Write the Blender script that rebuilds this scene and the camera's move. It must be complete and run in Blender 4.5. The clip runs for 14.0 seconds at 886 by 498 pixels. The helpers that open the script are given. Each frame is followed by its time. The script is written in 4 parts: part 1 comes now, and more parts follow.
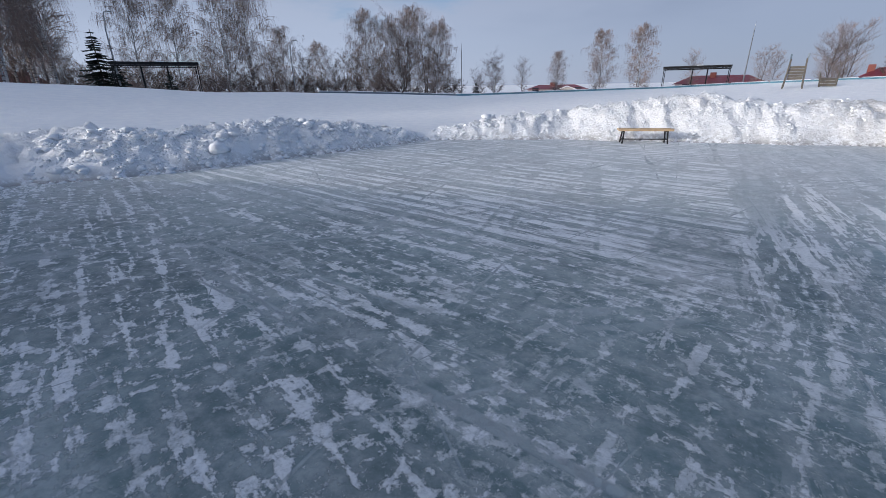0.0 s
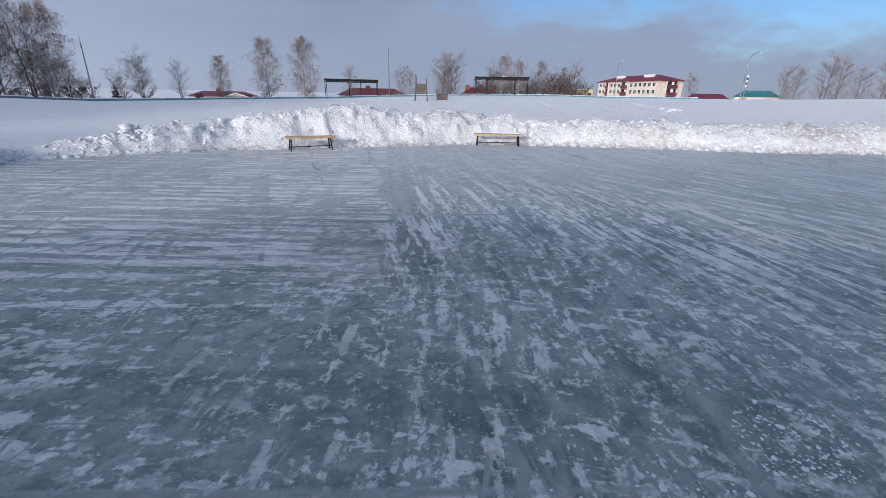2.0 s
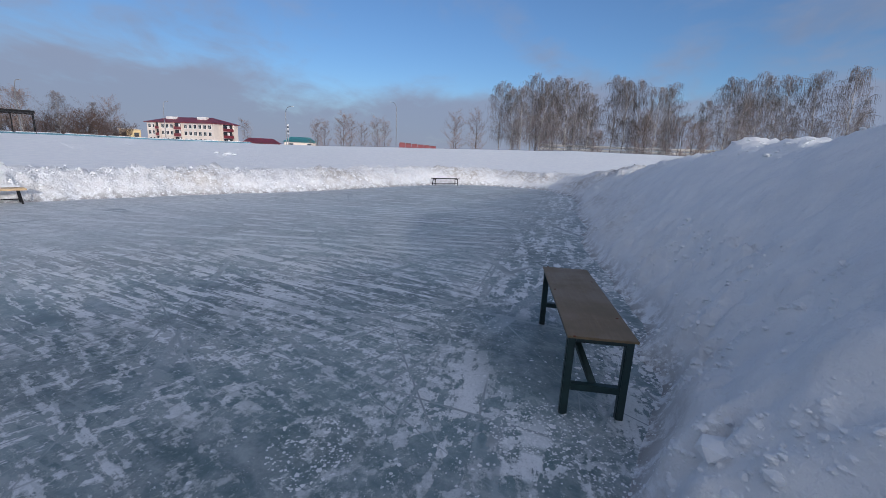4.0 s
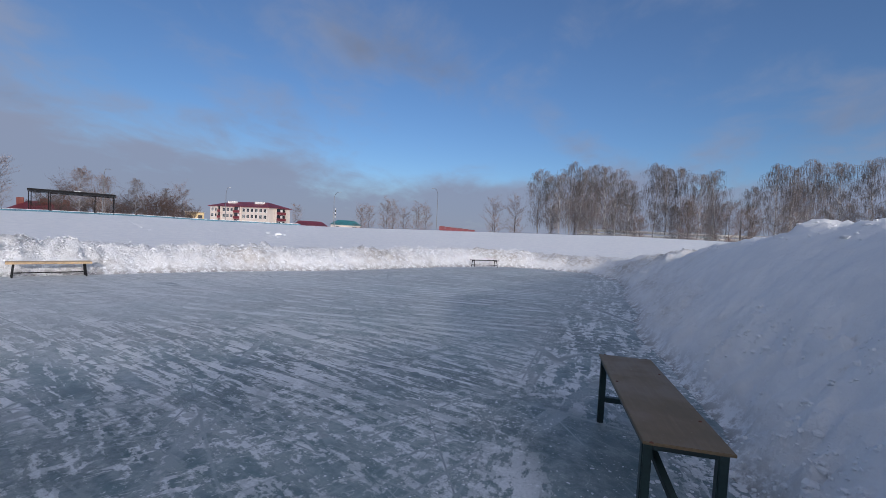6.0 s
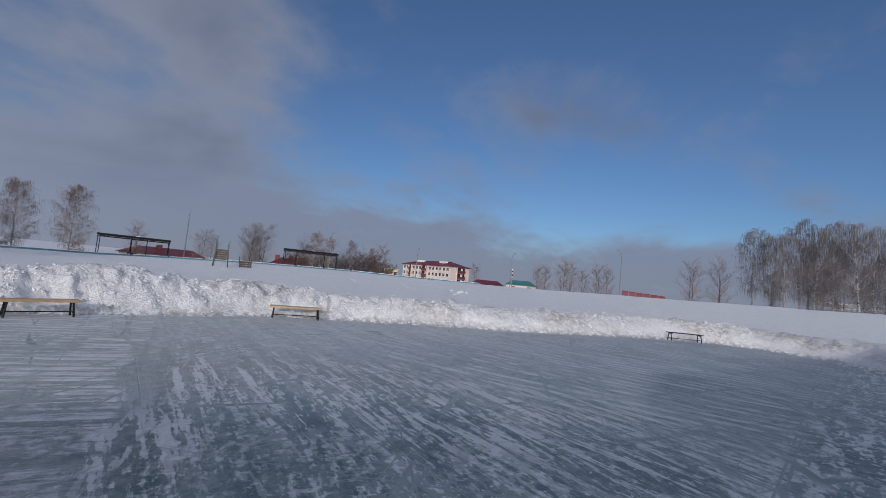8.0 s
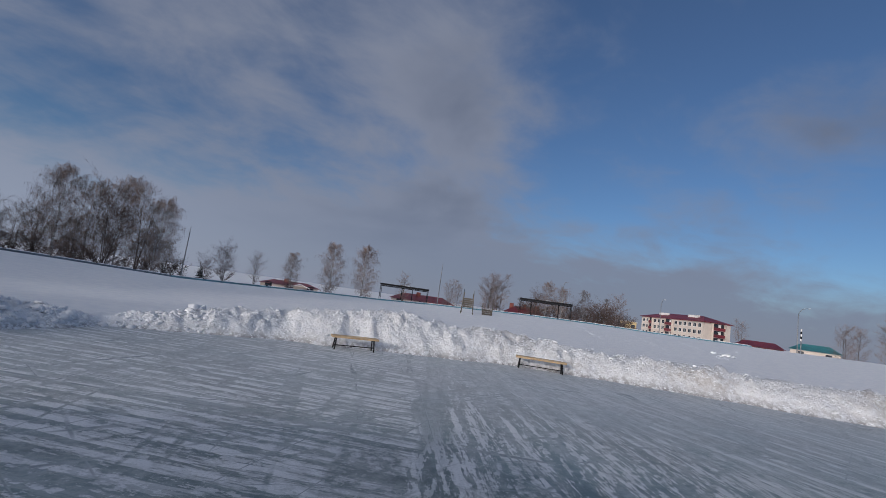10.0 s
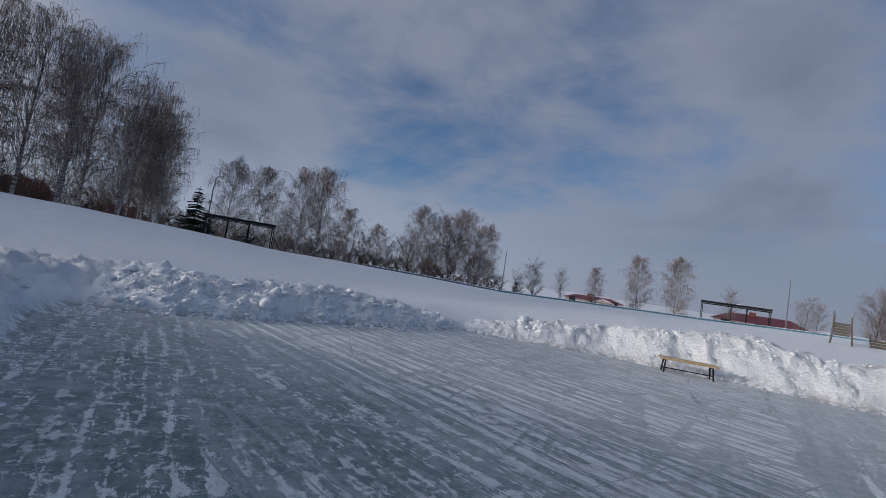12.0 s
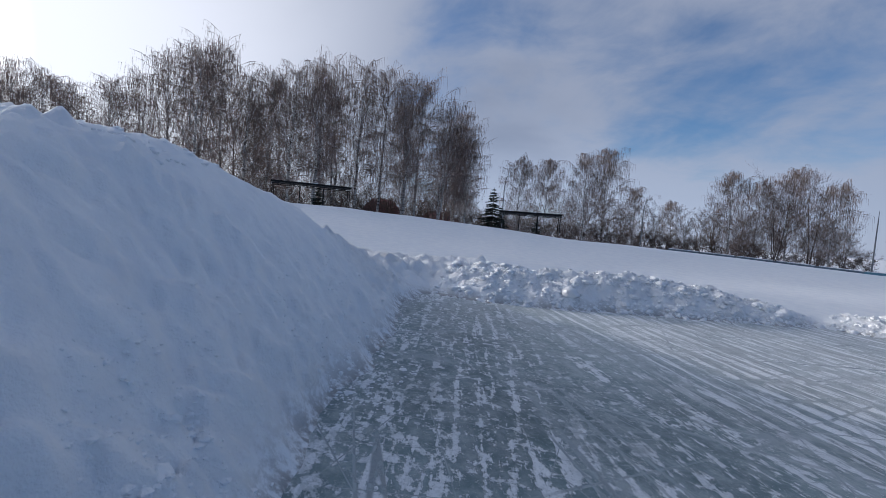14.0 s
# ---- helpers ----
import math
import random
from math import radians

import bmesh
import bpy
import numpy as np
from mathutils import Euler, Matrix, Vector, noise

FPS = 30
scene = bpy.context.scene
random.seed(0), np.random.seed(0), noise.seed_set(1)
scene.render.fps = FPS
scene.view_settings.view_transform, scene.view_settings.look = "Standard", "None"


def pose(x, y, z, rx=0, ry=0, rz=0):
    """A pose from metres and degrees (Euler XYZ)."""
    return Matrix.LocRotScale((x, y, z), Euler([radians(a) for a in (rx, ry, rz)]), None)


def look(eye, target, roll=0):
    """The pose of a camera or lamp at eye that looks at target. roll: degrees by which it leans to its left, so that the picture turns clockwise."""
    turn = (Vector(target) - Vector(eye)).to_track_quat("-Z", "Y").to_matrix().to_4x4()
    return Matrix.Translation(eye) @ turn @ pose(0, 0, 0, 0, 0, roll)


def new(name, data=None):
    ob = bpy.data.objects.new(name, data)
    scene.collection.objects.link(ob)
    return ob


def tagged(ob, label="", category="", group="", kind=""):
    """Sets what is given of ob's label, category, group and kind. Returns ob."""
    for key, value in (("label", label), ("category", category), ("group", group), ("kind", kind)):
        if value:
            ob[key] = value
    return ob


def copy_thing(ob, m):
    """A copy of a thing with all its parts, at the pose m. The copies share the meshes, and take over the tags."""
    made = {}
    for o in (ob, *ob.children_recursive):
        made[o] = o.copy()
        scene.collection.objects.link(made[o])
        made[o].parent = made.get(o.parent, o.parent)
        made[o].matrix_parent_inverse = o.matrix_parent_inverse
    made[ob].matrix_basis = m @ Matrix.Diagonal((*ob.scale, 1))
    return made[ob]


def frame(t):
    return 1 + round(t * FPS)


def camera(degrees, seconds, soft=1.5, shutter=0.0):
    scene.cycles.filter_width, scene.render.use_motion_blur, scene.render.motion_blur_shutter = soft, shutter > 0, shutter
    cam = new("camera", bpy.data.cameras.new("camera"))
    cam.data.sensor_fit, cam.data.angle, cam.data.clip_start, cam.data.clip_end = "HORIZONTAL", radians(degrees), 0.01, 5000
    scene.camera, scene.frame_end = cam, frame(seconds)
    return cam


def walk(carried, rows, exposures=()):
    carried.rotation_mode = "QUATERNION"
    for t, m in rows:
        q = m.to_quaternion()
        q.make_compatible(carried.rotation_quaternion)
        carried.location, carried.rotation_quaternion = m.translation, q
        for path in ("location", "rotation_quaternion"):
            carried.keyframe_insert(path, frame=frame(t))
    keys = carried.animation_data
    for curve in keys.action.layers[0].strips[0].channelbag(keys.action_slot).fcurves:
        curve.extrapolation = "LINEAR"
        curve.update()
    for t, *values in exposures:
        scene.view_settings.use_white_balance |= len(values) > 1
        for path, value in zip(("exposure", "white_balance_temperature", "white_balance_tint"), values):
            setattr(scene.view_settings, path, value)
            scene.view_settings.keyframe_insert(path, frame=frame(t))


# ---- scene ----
cam = camera(92.5, 14.0, soft=0.7)

# seconds, place, then yaw, pitch and roll in degrees
PATH = [
    (0, 0.000, -0.000, 1.434, 0.00, -21.01, 0.97),
    (0.5, 0.052, -0.036, 1.447, -8.62, -21.24, 0.61),
    (1, 0.118, -0.053, 1.455, -16.81, -21.33, 0.82),
    (1.5, 0.225, -0.091, 1.456, -26.62, -20.66, 0.33),
    (2, 0.352, -0.181, 1.464, -40.33, -20.00, -1.09),
    (2.5, 0.409, -0.302, 1.516, -54.05, -19.18, -1.17),
    (3, 0.450, -0.408, 1.554, -69.18, -17.49, -0.21),
    (3.5, 0.476, -0.532, 1.594, -82.77, -15.37, -0.76),
    (3.7, 0.502, -0.561, 1.616, -88.09, -14.31, -2.02),
    (4.3, 0.587, -0.637, 1.618, -95.57, -11.74, -2.58),
    (5.1, 0.702, -0.643, 1.563, -94.37, -7.20, -2.55),
    (5.8, 0.769, -0.592, 1.537, -89.33, -3.44, -2.97),
    (6, 0.772, -0.564, 1.544, -87.60, -2.16, -3.23),
    (6.5, 0.776, -0.488, 1.548, -83.08, 0.59, -4.23),
    (7, 0.773, -0.415, 1.550, -77.46, 2.54, -4.11),
    (7.5, 0.764, -0.346, 1.555, -71.38, 3.53, -4.75),
    (8, 0.740, -0.281, 1.568, -63.86, 4.17, -5.65),
    (8.5, 0.725, -0.215, 1.576, -56.16, 4.68, -5.21),
    (9.2, 0.623, -0.119, 1.603, -45.57, 5.80, -5.92),
    (10.1, 0.367, -0.012, 1.641, -31.27, 7.03, -8.37),
    (11, 0.111, 0.039, 1.632, -14.67, 6.09, -9.55),
    (11.5, 0.010, 0.057, 1.613, -5.19, 5.10, -9.10),
    (12, -0.117, 0.051, 1.575, 5.66, 3.06, -8.83),
    (12.5, -0.244, 0.054, 1.547, 16.53, 0.16, -6.97),
    (13, -0.364, 0.050, 1.543, 28.36, -2.54, -4.89),
    (13.5, -0.433, 0.035, 1.563, 37.07, -3.60, -5.05),
    (14, -0.482, 0.040, 1.579, 41.93, -3.22, -4.57),
]


def held(x, y, z, yaw, pitch, roll):
    return pose(x, y, z, 0, 0, yaw) @ pose(0, 0, 0, pitch) @ pose(0, 0, 0, 0, roll) @ pose(0, 0, 0, 90)


EXPOSURES = [(0, 0.30, 5920, 14), (1.5, 0.22, 5870, 15), (3.5, 0.02, 5780, 15), (6.3, -0.11, 5870, 17), (8.6, -0.45, 5930, 16), (11, -0.42, 6000, 15), (12.6, -0.15, 5920, 14), (14, 0.16, 5860, 14)]
walk(cam, [(t, held(*row)) for t, *row in PATH], EXPOSURES)

# ---------------------------------------------------------------- light
SUN_AZ, SUN_EL = 252.0, 12.5        # clockwise from +y, above the horizon


def towards(az, el=0.0):
    a, e = radians(az), radians(el)
    return Vector((math.sin(a) * math.cos(e), math.cos(a) * math.cos(e), math.sin(e)))


class Nodes:
    """A node tree with short calls for the nodes used here."""

    def __init__(self, tree):
        self.tree = tree
        tree.nodes.clear()

    def add(self, kind, values=()):
        n = self.tree.nodes.new(kind)
        for k, v in dict(values).items():
            self.feed(v, n.inputs[k])
        return n

    def dot(self, vec, fixed):
        n = self.add("ShaderNodeVectorMath", {0: vec, 1: tuple(fixed)})
        n.operation = "DOT_PRODUCT"
        return n.outputs["Value"]

    def feed(self, v, socket):
        if isinstance(v, bpy.types.NodeSocket):
            self.tree.links.new(v, socket)
        elif isinstance(v, tuple) and len(v) == 3 and socket.type == "RGBA":
            socket.default_value = (*v, 1)
        else:
            socket.default_value = v

    def noise(self, vec, scale, detail=4, rough=0.55, distort=0.0):
        return self.add("ShaderNodeTexNoise", {"Vector": vec, "Scale": scale, "Detail": detail, "Roughness": rough, "Distortion": distort}).outputs[0]

    def math(self, op, a, b=0.0, clamp=False):
        n = self.add("ShaderNodeMath")
        n.operation, n.use_clamp = op, clamp
        self.feed(a, n.inputs[0]), self.feed(b, n.inputs[1])
        return n.outputs[0]

    def ramp(self, v, lo, hi, a=0.0, b=1.0):
        n = self.add("ShaderNodeMapRange", {"Value": v, "From Min": lo, "From Max": hi, "To Min": a, "To Max": b})
        n.interpolation_type = "SMOOTHSTEP"
        return n.outputs[0]

    def mix(self, f, a, b):
        n = self.add("ShaderNodeMix")
        n.data_type = "RGBA"
        self.feed(f, n.inputs[0]), self.feed(a, n.inputs[6]), self.feed(b, n.inputs[7])
        return n.outputs[2]

    def place(self, vec, loc=(0, 0, 0), rot=(0, 0, 0), scale=(1, 1, 1)):
        return self.add("ShaderNodeMapping", {"Vector": vec, "Location": loc, "Rotation": rot, "Scale": scale}).outputs[0]

    def coords(self, which="Object"):
        return self.add("ShaderNodeTexCoord").outputs[which]

    def bump(self, height, strength, distance, normal=None):
        v = {"Height": height, "Strength": strength, "Distance": distance}
        if normal:
            v["Normal"] = normal
        return self.add("ShaderNodeBump", v).outputs[0]


def build_world():
    w = bpy.data.worlds.new("winter_sky")
    scene.world = w
    w.use_nodes = True
    n = Nodes(w.node_tree)
    sky = n.add("ShaderNodeTexSky")
    sky.sky_type, sky.sun_disc, sky.sun_elevation, sky.sun_rotation = "NISHITA", False, radians(SUN_EL), radians(SUN_AZ)
    sky.air_density, sky.dust_density, sky.ozone_density = 1.0, 0.2, 4.0
    d = n.coords("Generated")
    sep = n.add("ShaderNodeSeparateXYZ", {"Vector": d})
    up = n.math("MAXIMUM", sep.outputs[2], 0.0)
    k = n.math("ADD", up, 0.30)
    flat = n.add("ShaderNodeCombineXYZ", {0: n.math("DIVIDE", sep.outputs[0], k), 1: n.math("DIVIDE", sep.outputs[1], k), 2: 0.0}).outputs[0]
    broad = n.noise(n.place(flat, (3.1, 1.7, 0), (0, 0, 0.5), (0.9, 1.0, 1)), 1.15, 5, 0.5, 0.35)
    fine = n.noise(n.place(flat, (0, 0, 4), (0, 0, 0.9), (0.95, 1.15, 1)), 3.4, 6, 0.58, 0.3)
    # the clear part of the sky lies to the east, the veil thickens to the north and west
    side = n.dot(d, towards(101, 24))
    veil = n.ramp(side, 0.3, 1.0, 0.16, -0.02)
    low = n.math("MULTIPLY", n.ramp(up, 0.03, 0.2, 0.30, 0.0), n.ramp(side, -0.6, 0.2, 0.3, 1.0))
    amount = n.math("ADD", n.math("ADD", n.math("MULTIPLY", broad, 0.62), n.math("MULTIPLY", fine, 0.38)), n.math("ADD", veil, low))
    toward_sun = n.dot(d, towards(SUN_AZ, SUN_EL))
    glow = n.ramp(toward_sun, 0.45, 1.0)
    cover = n.ramp(n.math("ADD", amount, n.math("MULTIPLY", glow, 0.6)), 0.47, 0.72, 0.06, 0.92)
    shade = n.mix(n.ramp(broad, 0.5, 0.75), (2.75, 3.0, 3.5), (1.7, 1.95, 2.45))
    shade = n.mix(n.ramp(up, 0.30, 0.03), shade, n.mix(n.ramp(side, -0.55, 0.55), (3.6, 4.0, 4.7), (2.4, 2.7, 3.35)))
    shade = n.mix(glow, shade, (9.0, 8.9, 8.7))
    shade = n.mix(n.ramp(toward_sun, 0.93, 1.0), shade, (70.0, 65.0, 57.0))
    both = n.mix(cover, sky.outputs[0], shade)
    out = n.add("ShaderNodeBackground", {"Color": both, "Strength": 0.11})
    n.add("ShaderNodeOutputWorld", {"Surface": out.outputs[0]})


build_world()
sun = new("sun", bpy.data.lights.new("sun", "SUN"))
sun.data.energy, sun.data.angle, sun.data.color = 1.9, radians(2.0), (1.0, 0.88, 0.72)
sun.matrix_world = look(towards(SUN_AZ, SUN_EL) * 200, (0, 0, 0))


# ---------------------------------------------------------------- materials
def material(name, make):
    m = bpy.data.materials.new(name)
    m.use_nodes = True
    n = Nodes(m.node_tree)
    n.add("ShaderNodeOutputMaterial", {"Surface": make(n)})
    return m


def surface(n, **v):
    names = {"color": "Base Color", "rough": "Roughness", "metal": "Metallic", "normal": "Normal", "ior": "IOR", "spec": "Specular IOR Level", "sub": "Subsurface Weight", "coat": "Coat Weight", "trans": "Transmission Weight"}
    return n.add("ShaderNodeBsdfPrincipled", {names[k]: x for k, x in v.items()}).outputs[0]


def plain(name, color, rough=0.6, metal=0.0, grain=8.0, vary=0.25, relief=0.3):
    """A painted or bare surface with stains at a large and a small scale."""
    def make(n):
        c = n.coords()
        a, b = n.noise(c, grain, 6, 0.6), n.noise(c, grain * 0.17, 3)
        f = n.ramp(n.math("ADD", n.math("MULTIPLY", a, 0.5), n.math("MULTIPLY", b, 0.5)), 0.35, 0.65)
        dark = tuple(x * (1 - vary) for x in color)
        pale = tuple(min(1, x * (1 + vary)) for x in color)
        return surface(n, color=n.mix(f, dark, pale), rough=n.ramp(a, 0.3, 0.7, rough * 0.8, min(1, rough * 1.15)), metal=metal, normal=n.bump(a, relief, 0.004))
    return material(name, make)


def make_snow(n):
    c = n.coords()
    big, mid, small, grit = n.noise(c, 0.35, 3), n.noise(c, 3.0, 6, 0.6), n.noise(c, 14.0, 6, 0.62), n.noise(c, 90.0, 3)
    heap = n.add("ShaderNodeAttribute")
    heap.attribute_name = "ploughed"
    turned_up = heap.outputs["Fac"]
    specks = n.math("MULTIPLY", n.ramp(n.noise(c, 9.0, 8, 0.7), 0.60, 0.74), n.ramp(big, 0.42, 0.66, 0.03, 0.38))
    east = n.ramp(n.add("ShaderNodeSeparateXYZ", {"Vector": c}).outputs[0], 4.0, 12.0, 0.12, 1.25)
    grime = n.math("MULTIPLY", n.math("MULTIPLY", turned_up, east), n.math("MULTIPLY", n.ramp(n.noise(c, 0.30, 2), 0.40, 0.60, 0.2, 0.85), n.ramp(n.noise(c, 4.5, 8, 0.68), 0.36, 0.66, 0.15, 1.0)))
    color = n.mix(n.ramp(mid, 0.3, 0.7), (0.775, 0.80, 0.83), (0.845, 0.86, 0.87))
    color = n.mix(n.math("MULTIPLY", grime, 0.85), color, (0.42, 0.39, 0.355))
    color = n.mix(specks, color, (0.44, 0.39, 0.32))
    # ragged dark rim where heaps meet the ice: dirty edge plus painted shadow line
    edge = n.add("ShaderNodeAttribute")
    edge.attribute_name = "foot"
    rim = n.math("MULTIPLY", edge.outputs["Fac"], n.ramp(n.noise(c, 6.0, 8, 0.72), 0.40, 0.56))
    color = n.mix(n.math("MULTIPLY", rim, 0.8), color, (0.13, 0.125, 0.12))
    lumps = n.math("MULTIPLY", n.math("MULTIPLY", n.noise(c, 6.5, 8, 0.66), 1.15), turned_up)
    h = n.math("ADD", n.math("ADD", n.math("MULTIPLY", mid, 0.38), lumps), n.math("ADD", n.math("MULTIPLY", small, 0.42), n.math("MULTIPLY", grit, 0.06)))
    return surface(n, color=color, rough=0.85, spec=0.25, normal=n.bump(h, 0.7, 0.09))


SNOW = material("packed_snow", make_snow)


def make_ice(n):
    c = n.coords()
    sep = n.add("ShaderNodeSeparateXYZ", {"Vector": c})
    x, y = sep.outputs[0], sep.outputs[1]
    one_less = lambda v: n.math("SUBTRACT", 1.0, v)
    both = lambda a, b: n.math("MULTIPLY", a, b)
    most = lambda a, b: n.math("MAXIMUM", a, b)

    def turned(angle, long, seed):
        t = n.place(n.place(c, (seed, -seed, 0)), (0, 0, 0), (0, 0, radians(-angle)))
        return n.place(t, (0, 0, seed), (0, 0, 0), (1 / long, 1, 1))

    def streaks(angle, scale, long, seed, cover=0.5, loose=0.15):
        """Swept snow drawn out along one direction: long bands, fine fibres and loose flakes."""
        a = n.noise(turned(angle, long, seed), scale, 3, 0.5, 0.1)
        b = n.noise(turned(angle + 2.5, long * 0.55, seed + 3), scale * 3.2, 4, 0.6)
        v = n.math("ADD", both(a, 0.62 - loose * 0.6), n.math("ADD", both(b, 0.38 - loose * 0.4), both(flakes, loose)))
        v = n.math("ADD", v, both(n.math("SUBTRACT", patch, 0.5), 0.10))
        return n.ramp(v, 1 - cover - 0.026, 1 - cover + 0.016)

    def cuts(angle, scale, long, seed, wide):
        v = n.math("ABSOLUTE", n.math("SUBTRACT", n.noise(turned(angle, long, seed), scale, 2, 0.4), 0.5))
        return n.ramp(v, wide, wide * 0.3)

    def stripes(angle, gap, seed):
        w = n.add("ShaderNodeTexWave", {"Vector": turned(angle, 3.0, seed), "Scale": 0.314 / gap, "Distortion": 2.6, "Detail": 5.0, "Detail Scale": 1.6, "Detail Roughness": 0.65})
        w.bands_direction = "Y"
        return w.outputs[1]

    flakes = n.noise(c, 8.0, 8, 0.72)
    patch = n.noise(c, 0.9, 5, 0.6)
    wob = both(n.math("SUBTRACT", n.noise(c, 0.8, 5, 0.6), 0.5), 1.5)
    # the swept half and the skated half meet on a line across the rink; tracks follow the two banks
    across = n.math("ADD", n.math("SUBTRACT", n.math("SUBTRACT", x, both(n.math("SUBTRACT", y, 1.5), 0.66)), 1.25), both(wob, 0.6))
    skated = n.ramp(across, -0.12, 0.25)
    west = n.ramp(n.math("ADD", n.math("ADD", both(x, 0.76), both(y, 0.65)), wob), 1.5, 0.4)
    south = n.ramp(n.math("ADD", n.math("ADD", y, both(x, 0.355)), both(wob, 0.6)), 1.1, 0.1)
    far = n.ramp(n.math("ADD", y, both(x, 0.65)), 3.2, 5.0)
    lane = both(both(n.ramp(across, 0.02, 0.15), n.ramp(across, 0.75, 0.5)), n.ramp(y, 3.2, 5.0))
    # the trampled spot where skaters set off
    mid = n.add("ShaderNodeVectorMath", {0: c, 1: (2.0, 0.3, 0.0)})
    mid.operation = "DISTANCE"
    trodden = n.ramp(n.math("ADD", mid.outputs["Value"], wob), 3.6, 1.4)

    swept = most(streaks(-39, 6.0, 9.0, 3.0, 0.462, 0.36), both(streaks(-46, 11.0, 5.0, 9.0, 0.450, 0.34), 0.85))
    uneven = both(n.math("SUBTRACT", n.noise(turned(-40, 5.0, 8.0), 2.2, 5, 0.65), 0.5), 2.3)
    rows = both(n.ramp(n.math("ADD", stripes(-40, 0.27, 4.0), n.math("ADD", uneven, n.ramp(across, -4.5, -0.6, 0.0, 0.34))), 0.38, 0.62), n.ramp(n.noise(turned(-40, 6.0, 2.0), 6.0, 8, 0.72), 0.40, 0.53))
    swept = n.mix(far, swept, most(rows, both(swept, 0.8)))
    skate = most(streaks(61, 7.0, 14.0, 5.0, 0.476, 0.22), both(streaks(51, 10.0, 6.0, 2.0, 0.465, 0.30), 0.85))
    rows2 = both(n.ramp(stripes(86, 0.34, 1.0), 0.28, 0.60), n.ramp(n.noise(turned(84, 5.0, 5.0), 4.0, 7, 0.7), 0.36, 0.56, 0.1, 0.8))
    skate = n.mix(n.ramp(x, 4.5, 8.5), skate, most(rows2, both(skate, 0.55)))
    dust = n.mix(skated, swept, skate)
    dust = both(dust, n.math("SUBTRACT", 1.0, both(lane, 0.55)))
    mess = most(both(streaks(48, 10.0, 6.0, 12.0, 0.466, 0.42), 0.95), streaks(-52, 12.0, 4.0, 15.0, 0.445, 0.36))
    dust = n.mix(both(trodden, 0.75), dust, mess)
    edge_w = most(streaks(-50, 9.0, 9.0, 6.0, 0.470, 0.42), both(streaks(25, 14.0, 2.5, 1.0, 0.455, 0.6), 0.85))
    dust = n.mix(west, dust, edge_w)
    edge_s = most(streaks(-19, 6.0, 6.0, 7.0, 0.485, 0.4), both(streaks(-60, 9.0, 2.5, 3.5, 0.455, 0.5), 0.9))
    dust = n.mix(south, dust, edge_s)
    # less dust round the near bench: cleaner ice, darkened for its reflection and shade
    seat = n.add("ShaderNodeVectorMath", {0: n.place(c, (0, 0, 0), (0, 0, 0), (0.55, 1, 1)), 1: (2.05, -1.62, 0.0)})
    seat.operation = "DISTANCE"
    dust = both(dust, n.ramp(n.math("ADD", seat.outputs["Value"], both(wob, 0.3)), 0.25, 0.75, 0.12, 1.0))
    # bare trails that broad blades and boots have scraped through the dust
    trails = most(most(cuts(57, 0.75, 24, 21.0, 0.030), cuts(70, 0.9, 26, 27.0, 0.020)), most(cuts(-36, 0.8, 26, 23.0, 0.028), cuts(18, 0.6, 30, 31.0, 0.018)))
    trails = both(trails, n.ramp(n.noise(c, 0.6, 3), 0.44, 0.56))
    dust = both(dust, n.math("SUBTRACT", 1.0, both(trails, n.ramp(flakes, 0.40, 0.6, 0.8, 0.2))))
    # crumbs broken off by the blades, and the thin cuts themselves
    crumbs = both(n.ramp(n.noise(c, 30.0, 6, 0.75), 0.575, 0.63), n.ramp(n.noise(c, 2.3, 6, 0.65), 0.44, 0.56))
    dust = most(dust, both(crumbs, 0.9))
    lines = most(most(cuts(63, 1.1, 26, 4.0, 0.006), cuts(-38, 1.0, 30, 2.0, 0.005)), most(cuts(12, 0.9, 34, 7.0, 0.005), cuts(-70, 0.8, 28, 9.0, 0.005)))
    lines = most(lines, most(cuts(40, 1.0, 30, 14.0, 0.004), cuts(-18, 1.1, 28, 17.0, 0.004)))
    lines = both(lines, n.ramp(n.noise(c, 0.9, 4), 0.42, 0.6))
    grain = n.ramp(n.noise(c, 38.0, 7, 0.8), 0.28, 0.54, 0.58, 1.0)
    thick = both(dust, grain)
    deep = n.noise(c, 0.45, 6, 0.62)
    ice = n.mix(n.ramp(deep, 0.35, 0.65), (0.096, 0.140, 0.148), (0.160, 0.232, 0.242))
    haze = n.math("ADD", both(n.noise(c, 5.0, 8, 0.74), 0.6), both(n.mix(skated, n.noise(turned(-39, 9.0, 40.0), 3.0, 6, 0.65), n.noise(turned(61, 9.0, 44.0), 3.0, 6, 0.65)), 0.4))
    # thin mottled dust; the rise with x and y paints the far ice's grazing sheen
    film_sheen = n.math("ADD", n.ramp(haze, 0.40, 0.66, 0.0, 0.34), n.ramp(n.math("ADD", x, both(y, 0.4)), 4.0, 12.0, 0.0, 0.14))
    film_sheen = n.math("ADD", film_sheen, n.ramp(n.math("ADD", y, both(x, 0.2)), 2.5, 8.0, 0.0, 0.25))
    color = n.mix(most(both(thick, 0.92), film_sheen), ice, (0.86, 0.88, 0.90))
    color = n.mix(both(lines, 0.75), color, n.mix(thick, (0.42, 0.47, 0.50), (0.16, 0.20, 0.22)))
    rough = n.math("ADD", 0.36, both(dust, 0.45))
    h = n.math("ADD", both(thick, 0.7), n.math("SUBTRACT", both(n.noise(c, 25.0, 4), 0.2), both(lines, 0.3)))
    return surface(n, color=color, rough=rough, ior=1.31, spec=0.5, normal=n.bump(h, 0.6, 0.02))


